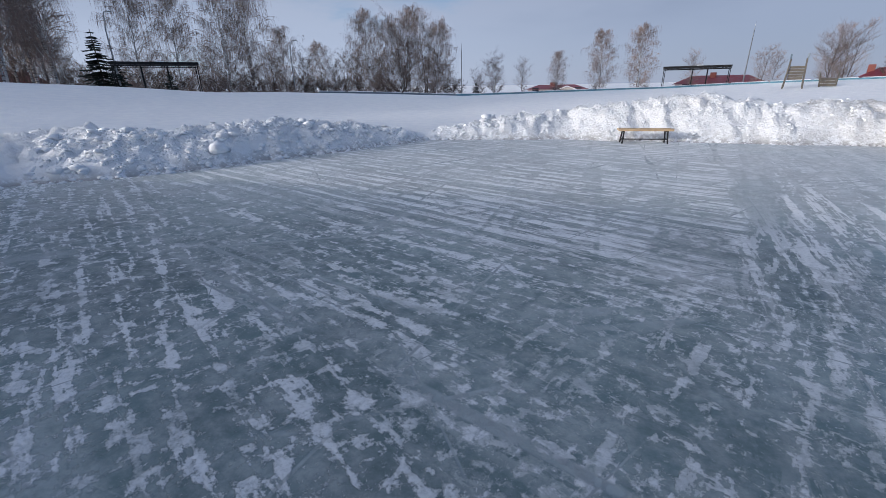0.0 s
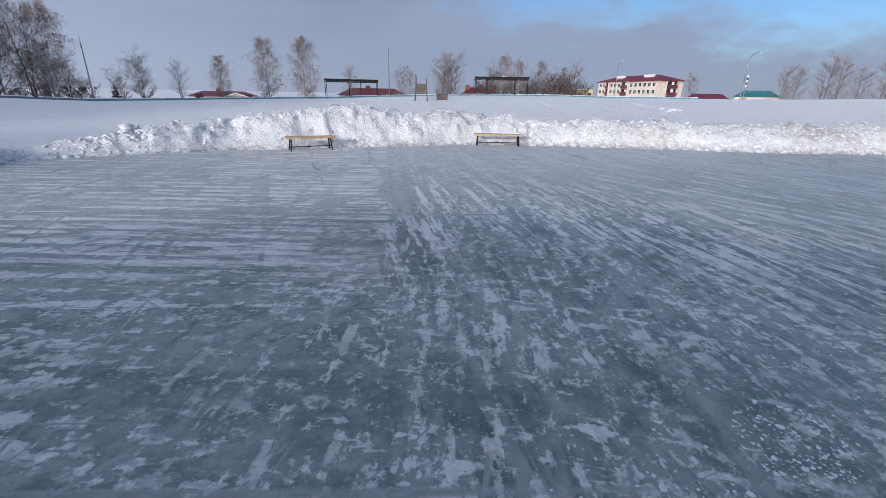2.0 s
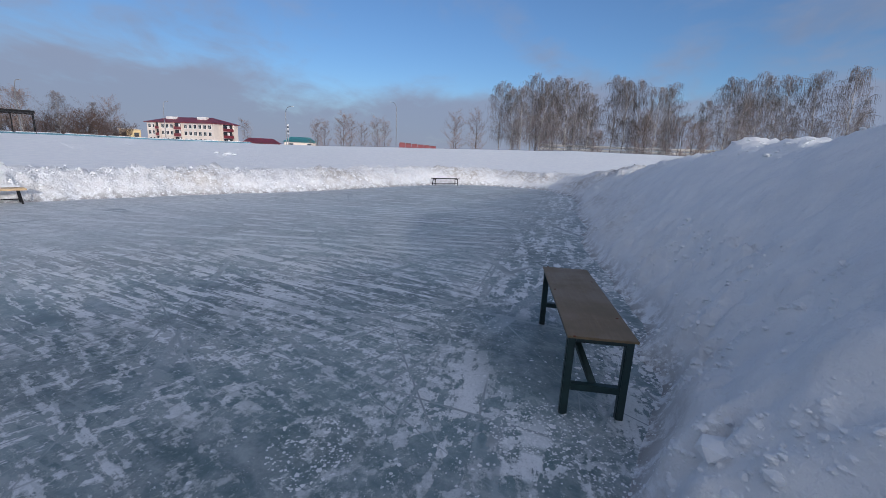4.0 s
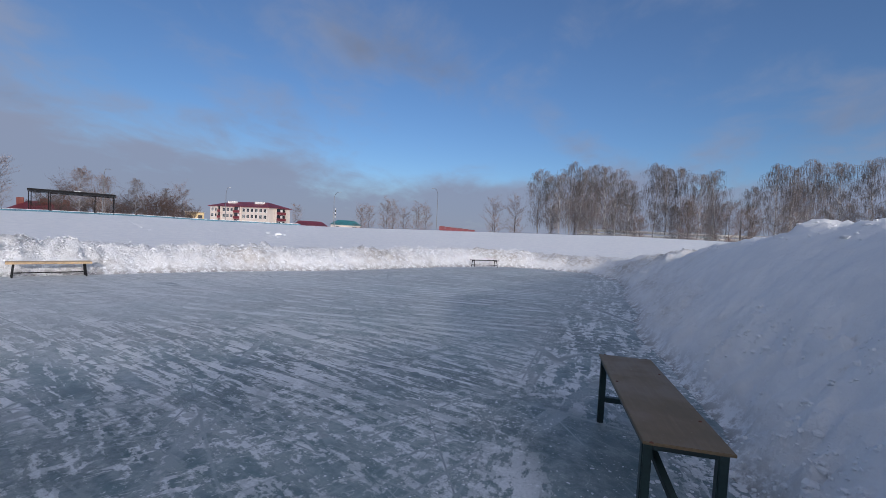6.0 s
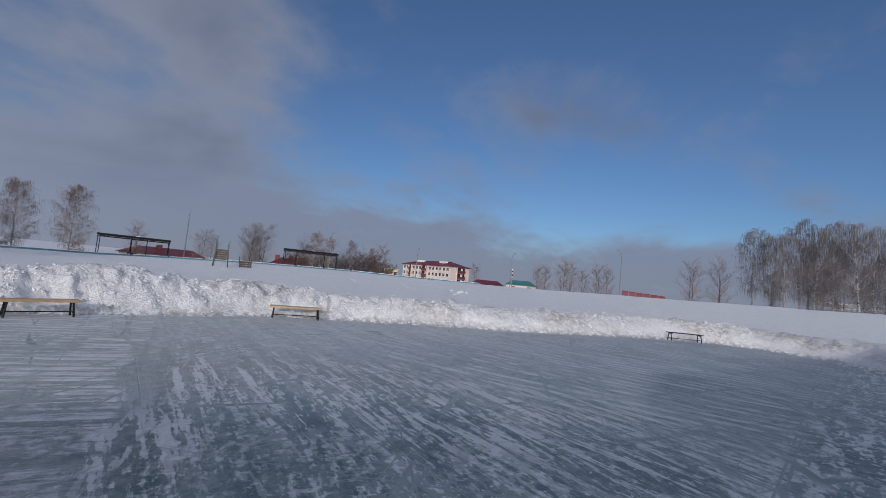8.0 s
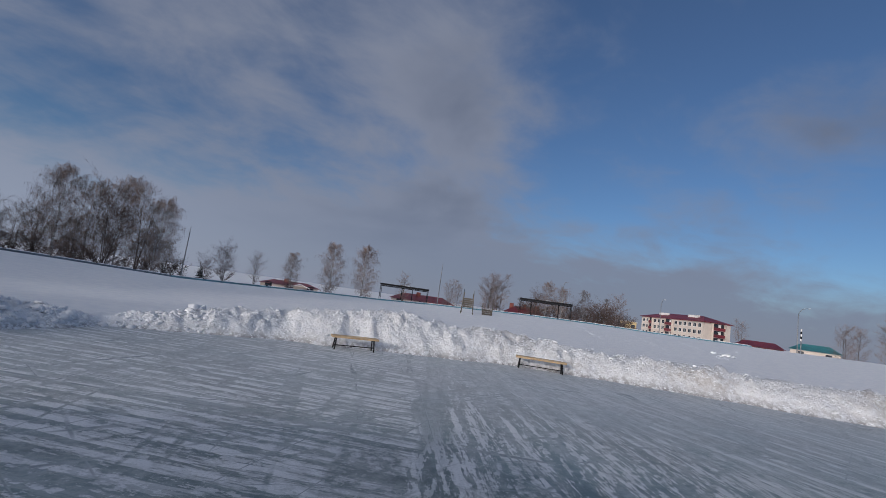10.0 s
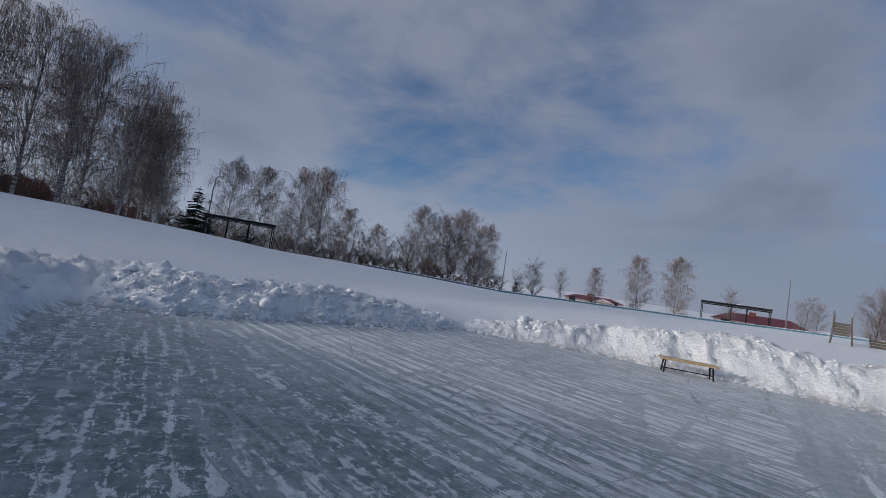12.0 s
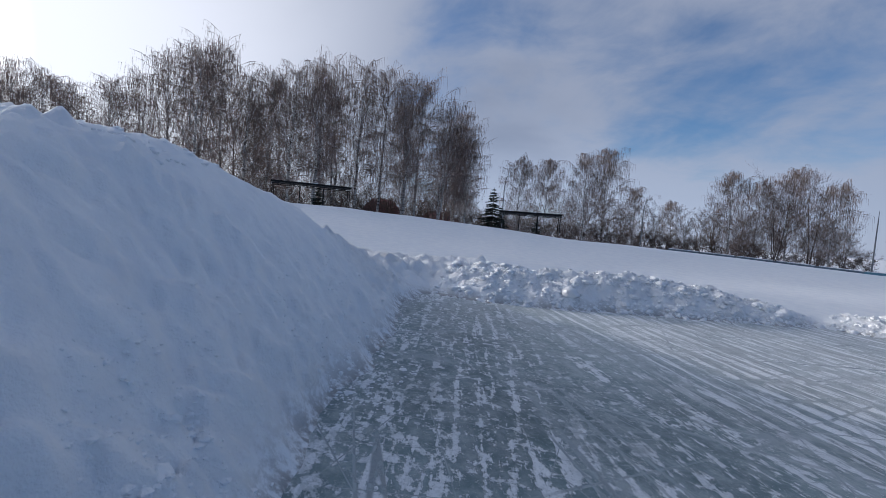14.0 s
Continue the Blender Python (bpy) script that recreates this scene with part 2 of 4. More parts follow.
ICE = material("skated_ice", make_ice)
PALE_WOOD = plain("pale_wood", (0.50, 0.36, 0.20), 0.5, grain=14, vary=0.2)
GREY_WOOD = plain("grey_wood", (0.115, 0.10, 0.08), 0.8, grain=12, vary=0.3)
DARK_STEEL = plain("dark_steel", (0.005, 0.0055, 0.007), 0.85, 0.0, grain=20)
GREEN_STEEL = plain("green_steel", (0.012, 0.03, 0.03), 0.45, 0.0, grain=18, vary=0.4)
GREY_STEEL = plain("grey_steel", (0.20, 0.21, 0.22), 0.5, 0.5, grain=10)
RUST = plain("rust", (0.12, 0.04, 0.02), 0.8, grain=60)
BLUE_PAINT = plain("blue_paint", (0.10, 0.23, 0.30), 0.6, grain=4)
SLATE_PAINT = plain("slate_paint", (0.12, 0.16, 0.20), 0.5, grain=4)
WHITE_PAINT = plain("white_paint", (0.75, 0.74, 0.71), 0.6, grain=3, vary=0.08)
CREAM = plain("cream_plaster", (0.62, 0.54, 0.47), 0.85, grain=1.2, vary=0.10)
OCHRE = plain("ochre_plaster", (0.55, 0.42, 0.22), 0.85, grain=1.2, vary=0.12)
BRICK = plain("red_brick", (0.17, 0.05, 0.04), 0.8, grain=5)
RED_ROOF = plain("red_roof", (0.17, 0.022, 0.03), 0.5, grain=2, vary=0.25)
TEAL_ROOF = plain("teal_roof", (0.05, 0.22, 0.22), 0.5, grain=2)
PALE_METAL = plain("pale_metal", (0.70, 0.67, 0.60), 0.5, 0.2, grain=2)
CONCRETE = plain("concrete", (0.36, 0.35, 0.33), 0.85, grain=6)
GLASS_DARK = plain("dark_glass", (0.03, 0.035, 0.045), 0.12, grain=1)
DARK_BARK = plain("dark_bark", (0.075, 0.06, 0.05), 0.9, grain=14, vary=0.4)
TWIGS = plain("brown_twigs", (0.23, 0.17, 0.145), 0.85, grain=0.9, vary=0.45)
RED_TWIGS = plain("reddish_twigs", (0.13, 0.085, 0.07), 0.85, grain=0.9, vary=0.4)
BRUSH = plain("dark_brush", (0.10, 0.072, 0.06), 0.9, grain=0.9, vary=0.4)
FROST_TWIGS = plain("frosted_twigs", (0.175, 0.155, 0.15), 0.85, grain=0.9, vary=0.5)
NEEDLES = plain("spruce_needles", (0.010, 0.018, 0.013), 0.8, grain=3, vary=0.4)


def make_birch(n):
    c = n.coords()
    marks = n.ramp(n.noise(n.place(c, (0, 0, 0), (0, 0, 0), (1, 1, 5)), 2.2, 4, 0.6), 0.5, 0.6)
    return surface(n, color=n.mix(marks, (0.42, 0.40, 0.38), (0.06, 0.05, 0.045)), rough=0.85)


def make_plywood(n):
    c = n.coords()
    grain = n.noise(n.place(c, (0, 0, 0), (0, 0, 0), (1.2, 22, 8)), 3.0, 6, 0.6)
    stain = n.noise(c, 2.6, 5, 0.6)
    pits = n.ramp(n.noise(c, 38, 4, 0.6), 0.66, 0.74)
    col = n.mix(grain, (0.125, 0.085, 0.042), (0.21, 0.15, 0.078))
    col = n.mix(n.ramp(stain, 0.45, 0.7), col, (0.15, 0.115, 0.07))
    col = n.mix(n.math("MULTIPLY", pits, 0.6), col, (0.30, 0.24, 0.17))
    return surface(n, color=col, rough=n.ramp(stain, 0.3, 0.7, 0.42, 0.7), normal=n.bump(grain, 0.25, 0.003))


BIRCH_BARK = material("birch_bark", make_birch)
PLYWOOD = material("worn_plywood", make_plywood)


# ---------------------------------------------------------------- ground
# the shore of the ice, and for each of its points the ridge of the snow heap behind it: height and distance
SHORE = [(-7.0, 6.9), (-5.6, 7.4), (-4.3, 8.5), (-2.5, 10.1), (-1.3, 11.4), (-0.3, 12.4), (1.8, 12.2), (3.4, 12.0), (4.6, 11.5), (6.2, 11.0), (8.0, 10.2), (9.9, 9.75), (11.1, 8.6),
         (13.2, 6.5), (15.8, 3.7), (18.6, 1.3), (20.9, -0.6), (22.3, -2.6), (22.6, -4.6), (21.0, -6.6), (18.0, -6.9), (14.5, -5.8), (11.6, -4.85), (8.8, -3.9), (7.1, -3.4), (5.3, -2.95), (4.3, -2.75),
         (3.3, -2.3), (2.75, -1.9), (2.3, -1.45), (1.4, -1.45), (-0.5, -1.2), (-1.4, 0.1), (-2.05, 0.75), (-2.62, 1.32), (-3.15, 1.9), (-3.86, 2.76), (-5.3, 4.5), (-6.6, 6.0)]
HEAP = [(0.4, 2.0), (0.45, 1.3), (0.55, 1.3), (0.5, 1.3), (0.32, 1.1), (0.1, 0.8), (0.38, 1.0), (0.5, 1.2), (0.72, 1.2), (0.85, 1.3), (0.78, 1.3), (0.75, 1.2), (0.62, 1.2),
        (0.52, 1.2), (0.55, 1.2), (0.55, 1.3), (0.5, 1.3), (0.6, 1.5), (0.5, 1.5), (0.5, 2.0), (1.0, 2.3), (1.3, 2.4), (1.5, 2.5), (1.68, 2.4), (1.78, 2.4), (1.85, 2.3), (1.95, 2.3),
        (2.0, 2.3), (2.0, 2.3), (1.95, 2.3), (1.9, 2.3), (1.7, 2.3), (1.75, 2.3), (1.8, 2.2), (1.75, 2.2), (1.85, 2.2), (1.9, 2.2), (1.55, 2.2), (1.0, 2.4)]
# the embankment's crest round the rink: bearing, distance, height
CREST = [(-110, 26, 2.1), (-56, 27, 2.15), (-47, 27, 1.98), (-35, 27, 1.65), (-27, 27, 1.35), (-20, 28, 1.25), (-7, 29, 1.0), (3, 30, 0.83), (15, 32, 0.92), (26, 34, 1.05), (36, 36, 1.28), (42, 37, 1.4),
         (51, 39, 1.48), (62, 42, 1.48), (75, 45, 1.56), (92, 46, 1.86), (100, 46, 2.02), (110, 46, 2.25), (121, 46, 2.2), (140, 44, 1.8), (187, 34, 1.3), (250, 26, 2.1)]


def lattice(x, y, seed):
    """Smooth value noise on a unit lattice, -1 to 1."""
    xi, yi = np.floor(x), np.floor(y)
    fx, fy = x - xi, y - yi
    fx, fy = fx * fx * (3 - 2 * fx), fy * fy * (3 - 2 * fy)

    def corner(i, j):
        h = np.sin((xi + i) * 127.1 + (yi + j) * 311.7 + seed * 74.7) * 43758.5453
        return (h - np.floor(h)) * 2 - 1
    return (corner(0, 0) * (1 - fx) + corner(1, 0) * fx) * (1 - fy) + (corner(0, 1) * (1 - fx) + corner(1, 1) * fx) * fy


def layered(x, y, scale, octaves, seed, gain=0.5):
    total, amp = 0, 1.0
    for k in range(octaves):
        ca, sa = math.cos(k * 1.1), math.sin(k * 1.1)
        total = total + amp * lattice((x * ca - y * sa) * scale, (x * sa + y * ca) * scale, seed + k)
        scale, amp = scale * 2.1, amp * gain
    return total


def shore_field(x, y):
    """Signed distance outside the shore, and the heap's height and width at the nearest shore point."""
    best, height, width = np.full(x.shape, 1e9), np.zeros(x.shape), np.ones(x.shape)
    inside = np.zeros(x.shape, bool)
    for i in range(len(SHORE)):
        (ax, ay), (bx, by) = SHORE[i], SHORE[(i + 1) % len(SHORE)]
        (ha, wa), (hb, wb) = HEAP[i], HEAP[(i + 1) % len(SHORE)]
        ex, ey = bx - ax, by - ay
        s = np.clip(((x - ax) * ex + (y - ay) * ey) / (ex * ex + ey * ey), 0, 1)
        d = np.hypot(x - ax - s * ex, y - ay - s * ey)
        near = d < best
        best = np.where(near, d, best)
        height, width = np.where(near, ha + (hb - ha) * s, height), np.where(near, wa + (wb - wa) * s, width)
        if ay != by:
            inside ^= ((ay > y) != (by > y)) & (x < ax + (y - ay) / (by - ay) * ex)
    return np.where(inside, -best, best), height, width


def ground_height(x, y, want_heap=False):
    r = np.hypot(x, y)
    az = (np.degrees(np.arctan2(x, y)) + 110) % 360 - 110
    ca = [c[0] for c in CREST]
    far = np.interp(az, ca, [c[1] for c in CREST])
    top = np.interp(az, ca, [c[2] for c in CREST])
    d, h, w = shore_field(x, y)
    tall = np.clip((h - 1.1) / 0.5, 0, 1)
    d = d + 0.12 * layered(x, y, 1.3, 3, 5) * np.clip(1.2 - d / 3, 0, 1) * (1 - 0.55 * tall * np.clip(d / 0.6, 0, 1))
    out = np.clip(d, 0, None)
    t = np.clip(out / (out + np.clip(far - r, 0, None) + 1e-6), 0, 1)
    slope = 0.12 * np.clip(out / 1.5, 0, 1) + (top - 0.12) * t ** 1.15
    beyond = np.clip((r - far) / 9, 0, 1)
    slope = slope * (1 - beyond * beyond * (3 - 2 * beyond)) + 0.03 * layered(x, y, 0.25, 2, 3) * np.clip(out / 4, 0, 1)
    u = out / w
    hump = np.where(u < 1, np.sin(np.clip(u, 0, 1) * math.pi / 2) ** np.where(h > 1.2, 1.35, 1.1), np.exp(-((u - 1) / np.where(h > 1.2, 2.8, 0.75)) ** 2))
    hump = hump * h * (1 + 0.16 * layered(x, y, 0.55, 2, 11) * (1 - 0.6 * tall))
    rough = np.clip(hump / 0.25, 0, 1)
    lumps = 0.085 * np.abs(layered(x, y, 2.2, 2, 21)) + 0.12 * np.abs(layered(x, y, 4.6, 2, 31)) + 0.065 * layered(x, y, 10.0, 1, 35) - 0.07
    calm = 1 - tall * (0.72 - 0.6 * np.clip(layered(x, y, 0.45, 2, 41) * 2 - 0.2, 0, 1)) * np.clip((out - 0.25) / 1.1, 0.15, 1)
    z = slope + hump + lumps * rough * calm
    if want_heap:
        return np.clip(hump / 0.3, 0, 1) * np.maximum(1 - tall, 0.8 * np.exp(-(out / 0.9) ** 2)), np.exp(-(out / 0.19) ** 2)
    near = np.clip(out / 0.25, 0, 1)
    z = np.where(d < 0, -0.05 + 0.03 * np.clip(1 + d / 0.2, 0, 1), z * near - 0.02 * (1 - near) + 0.05 * near * np.clip(1 - out, 0, 1))
    return z


def sheet_mesh(name, verts, faces, mat, smooth=True):
    me = bpy.data.meshes.new(name)
    me.from_pydata(verts, [], faces)
    me.materials.append(mat)
    if smooth:
        me.polygons.foreach_set("use_smooth", np.ones(len(me.polygons), bool))
    me.update()
    return me


def build_ground():
    az = np.concatenate([np.arange(-98, 136, 0.39), np.arange(136, 262, 1.5)])
    r = np.concatenate([[0.02, 0.4, 0.8], np.geomspace(1.1, 32, 350), np.geomspace(32.6, 75, 60), np.geomspace(82, 4500, 26)])
    A, R = np.meshgrid(np.radians(az), r)
    x, y = R * np.sin(A), R * np.cos(A)
    z = ground_height(x, y)
    na, nr = len(az), len(r)
    verts = np.stack([x.ravel(), y.ravel(), z.ravel()], 1)
    i, j = np.meshgrid(np.arange(nr - 1), np.arange(na), indexing="ij")
    j2 = (j + 1) % na
    faces = np.stack([i * na + j, (i + 1) * na + j, (i + 1) * na + j2, i * na + j2], -1).reshape(-1, 4)[:, ::-1]
    me = sheet_mesh("ground", verts.tolist(), faces.tolist(), SNOW)
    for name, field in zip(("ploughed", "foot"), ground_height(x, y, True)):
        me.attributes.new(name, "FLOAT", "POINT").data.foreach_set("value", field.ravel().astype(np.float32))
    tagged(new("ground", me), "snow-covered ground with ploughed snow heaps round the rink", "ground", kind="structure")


build_ground()


def build_ice():
    bm = bmesh.new()
    cx, cy = 8.0, 2.5
    ring = [bm.verts.new((cx + (px - cx) * 1.05 + 0.3 * (px > cx) - 0.3 * (px < cx), cy + (py - cy) * 1.05 + (0.3 if py > cy else -0.3), 0)) for px, py in SHORE]
    bm.faces.new(ring)
    bmesh.ops.recalc_face_normals(bm, faces=bm.faces)
    me = bpy.data.meshes.new("ice")
    bm.to_mesh(me)
    bm.free()
    me.materials.append(ICE)
    ob = new("ice_rink", me)
    if me.polygons[0].normal.z < 0:
        me.flip_normals()
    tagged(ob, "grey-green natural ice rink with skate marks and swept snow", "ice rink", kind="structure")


build_ice()

# ---------------------------------------------------------------- helpers for things
def part(name, bm, mat, parent=None, label=""):
    """Links a bmesh as one mesh object under a thing or a part."""
    me = bpy.data.meshes.new(name)
    bmesh.ops.recalc_face_normals(bm, faces=bm.faces)
    bm.to_mesh(me)
    bm.free()
    me.materials.append(mat)
    ob = new(name, me)
    ob.parent = parent
    return tagged(ob, label)


def repeat(name, ob, parent, m):
    """Another object on the same mesh, at a pose under the parent."""
    o = new(name, ob.data)
    o.parent = parent
    o.matrix_basis = m
    return o


def thing(name, m, label, category, group=""):
    ob = new(name)
    ob.empty_display_size = 0.2
    ob.matrix_basis = m
    return tagged(ob, label, category, group)


def box(bm, lo, hi, bevel=0.0, m=None):
    made = bmesh.ops.create_cube(bm, size=1.0)["verts"]
    c = [(a + b) / 2 for a, b in zip(lo, hi)]
    s = [b - a for a, b in zip(lo, hi)]
    for v in made:
        v.co = Vector((v.co.x * s[0] + c[0], v.co.y * s[1] + c[1], v.co.z * s[2] + c[2]))
    if bevel:
        edges = list({e for v in made for e in v.link_edges})
        made = list({v for f in bmesh.ops.bevel(bm, geom=edges, offset=bevel, segments=2, affect="EDGES")["faces"] for v in f.verts} | {v for v in made if v.is_valid})
    if m:
        bmesh.ops.transform(bm, matrix=m, verts=made)
    return bm


def tube(bm, path, radii, sides=8):
    """A round bar along a path, with closed ends."""
    rings = []
    for i, p in enumerate(path):
        p = Vector(p)
        ahead = (Vector(path[min(i + 1, len(path) - 1)]) - Vector(path[max(i - 1, 0)])).normalized()
        q = ahead.to_track_quat("Z", "Y")
        r = radii[i] if isinstance(radii, (list, tuple)) else radii
        rings.append([bm.verts.new(p + q @ Vector((math.cos(a) * r, math.sin(a) * r, 0))) for a in (2 * math.pi * k / sides for k in range(sides))])
    for a, b in zip(rings, rings[1:]):
        for k in range(sides):
            bm.faces.new((a[k], a[(k + 1) % sides], b[(k + 1) % sides], b[k]))
    bm.faces.new(rings[0][::-1]), bm.faces.new(rings[-1])
    return bm


def beam(bm, a, b, wide, thick, bevel=0.004):
    """A squared bar from a to b."""
    a, b = Vector(a), Vector(b)
    d = b - a
    m = Matrix.Translation(a) @ d.to_track_quat("Z", "Y").to_matrix().to_4x4()
    return box(bm, (-wide / 2, -thick / 2, 0), (wide / 2, thick / 2, d.length), bevel, m)


def ground_at(x, y):
    return float(ground_height(np.array([float(x)]), np.array([float(y)]))[0])


def at(az, dist):
    p = towards(az) * dist
    return p.x, p.y


EYE = 1.5


def level(dist, el):
    """The height seen under an elevation at a distance."""
    return EYE + dist * math.tan(radians(el))


# ---------------------------------------------------------------- benches
def plank_bench(a, b, label, with_seat=True):
    """A low bench: a pale plank on two splayed steel frames with a stretcher."""
    a, b = Vector((*a, 0)), Vector((*b, 0))
    d = b - a
    L = d.length
    m = Matrix.Translation((a + b) / 2) @ pose(0, 0, 0, 0, 0, math.degrees(math.atan2(d.y, d.x)))
    t = thing("bench", m, label, "bench", "benches round the rink")
    h = 0.36
    if with_seat:
        bm = bmesh.new()
        box(bm, (-L / 2, -0.18, h - 0.05), (L / 2, -0.004, h), 0.006)
        box(bm, (-L / 2 + 0.004, 0.004, h - 0.05), (L / 2 - 0.006, 0.18, h - 0.001), 0.006)
        part("seat", bm, PALE_WOOD, t, "pale varnished plank seat")
    for s in (-1, 1):
        x = s * (L / 2 - 0.13)
        for side in (-1, 1):
            bm = bmesh.new()
            beam(bm, (x + s * 0.03, side * 0.15, -0.01), (x, side * 0.11, h - 0.052), 0.03, 0.03)
            part("leg", bm, DARK_STEEL, t)
        bm = bmesh.new()
        beam(bm, (x, -0.15, h - 0.067), (x, 0.15, h - 0.067), 0.03, 0.03)
        part("bearer", bm, DARK_STEEL, t)
        bm = bmesh.new()
        beam(bm, (x + s * 0.02, -0.13, 0.10), (x + s * 0.02, 0.13, 0.10), 0.025, 0.025)
        part("crossbar", bm, DARK_STEEL, t)
    bm = bmesh.new()
    beam(bm, (-L / 2 + 0.12, 0, 0.10), (L / 2 - 0.12, 0, 0.10), 0.025, 0.025)
    part("stretcher", bm, DARK_STEEL, t)
    if not with_seat:
        for y in (-0.11, 0.11):
            bm = bmesh.new()
            beam(bm, (-L / 2, y, h - 0.03), (L / 2, y, h - 0.03), 0.03, 0.03)
            part("seat_rail", bm, DARK_STEEL, t)
    return t


def steel_bench():
    """The near bench: a plywood seat on a frame of dark green square tube, with a brace at each end."""
    L, W, h = 1.64, 0.42, 0.565
    t = thing("bench", pose(3.66, -1.88, 0, 0, 0, -10.5), "dark green steel bench with a worn brown plywood seat", "bench", "benches round the rink")
    bm = bmesh.new()
    box(bm, (-L / 2, -W / 2, h - 0.016), (L / 2, W / 2, h), 0.003)
    seat = part("seat", bm, PLYWOOD, t, "worn brown plywood seat board")
    for k, (px, py) in enumerate(((-0.82, 0.17), (-0.45, -0.17), (0.1, 0.18), (0.4, -0.17), (0.82, 0.16), (0.80, -0.17))):
        bm = bmesh.new()
        tube(bm, [(px, py, h - 0.001), (px, py, h + 0.003)], [0.011, 0.008], 8)
        part("screw", bm, RUST, seat, "rusty screw head")
    top = h - 0.016
    for s in (-1, 1):
        x = s * (L / 2 - 0.07)
        for side in (-1, 1):
            bm = bmesh.new()
            beam(bm, (x - s * 0.005, side * (W / 2 - 0.035), -0.02), (x, side * (W / 2 - 0.035), top), 0.05, 0.05, 0.006)
            part("leg", bm, GREEN_STEEL, t)
        bm = bmesh.new()
        beam(bm, (x, -W / 2 + 0.06, top - 0.022), (x, W / 2 - 0.06, top - 0.022), 0.044, 0.044)
        part("end_rail", bm, GREEN_STEEL, t)
        bm = bmesh.new()
        beam(bm, (x, -W / 2 + 0.06, 0.2), (x, W / 2 - 0.06, 0.2), 0.05, 0.044)
        part("crossbar", bm, GREEN_STEEL, t)
        bm = bmesh.new()
        beam(bm, (x - s * 0.03, 0.0, 0.2), (x - s * 0.34, 0.14, top - 0.03), 0.045, 0.03)
        part("brace", bm, GREEN_STEEL, t)
    for side in (-1, 1):
        bm = bmesh.new()
        beam(bm, (-L / 2 + 0.1, side * (W / 2 - 0.035), top - 0.022), (L / 2 - 0.1, side * (W / 2 - 0.035), top - 0.022), 0.04, 0.04)
        part("side_rail", bm, GREEN_STEEL, t)
    return t


plank_bench((4.50, 11.12), (5.75, 10.87), "low bench with a pale plank seat on dark steel legs")
plank_bench((9.75, 9.53), (10.87, 8.55), "low bench with a pale plank seat on dark steel legs")
plank_bench((21.10, -1.10), (21.75, -2.42), "bare dark steel bench frame without its seat", False)
steel_bench()


# ---------------------------------------------------------------- shelters, stand, barrier, lamps
def shelter(az0, az1, dist, el, legs):
    """A flat dark canopy with a lattice edge on thin steel posts."""
    a, b = Vector((*at(az0, dist), 0)), Vector((*at(az1, dist), 0))
    d = b - a
    L = d.length
    mid = (a + b) / 2
    base = ground_at(mid.x, mid.y) - 0.15
    h = level(dist, el) - base
    m = Matrix.Translation((mid.x, mid.y, base)) @ pose(0, 0, 0, 0, 0, math.degrees(math.atan2(d.y, d.x)))
    t = thing("shelter", m, "open shelter with a flat dark canopy on thin steel posts", "shelter", "shelters on the embankment")
    deep = 1.7
    bm = bmesh.new()
    box(bm, (-L / 2, -deep / 2, h - 0.13), (L / 2, deep / 2, h), 0.01)
    roof = part("canopy", bm, DARK_STEEL, t, "flat dark metal canopy")
    for y in (-deep / 2 - 0.02, deep / 2 + 0.02):
        bm = bmesh.new()
        beam(bm, (-L / 2, y, h - 0.20), (L / 2, y, h - 0.20), 0.03, 0.04)
        n = 12
        for k in range(n):
            x0, x1 = -L / 2 + L * k / n, -L / 2 + L * (k + 1) / n
            beam(bm, (x0, y, h - 0.19 if k % 2 else h - 0.03), (x1, y, h - 0.03 if k % 2 else h - 0.19), 0.025, 0.025, 0)
        part("truss", bm, DARK_STEEL, roof)
    for x in legs:
        for y in (-deep / 2 + 0.05, deep / 2 - 0.05):
            bm = bmesh.new()
            tube(bm, [(x * L / 2, y, -0.1), (x * L / 2, y, h - 0.16)], 0.024, 8)
            part("post", bm, DARK_STEEL, t)
    bm = bmesh.new()
    box(bm, (0.0, -deep / 2 + 0.05, h), (0.4, -deep / 2 + 0.4, h + 0.035), 0.012)
    part("snow_patch", bm, SNOW, roof, "patch of snow on the canopy edge")
    return t


shelter(26.0, 32.4, 37, 1.5, (-0.97, -0.1, 0.34, 0.97))
shelter(44.5, 51.1, 40, 2.1, (-0.97, -0.55, 0.5, 0.96))
shelter(-35.4, -27.6, 30, 2.65, (-0.96, -0.35, 0.25, 0.96))
shelter(-64.7, -55.2, 31, 3.95, (-0.96, -0.3, 0.3, 0.96))


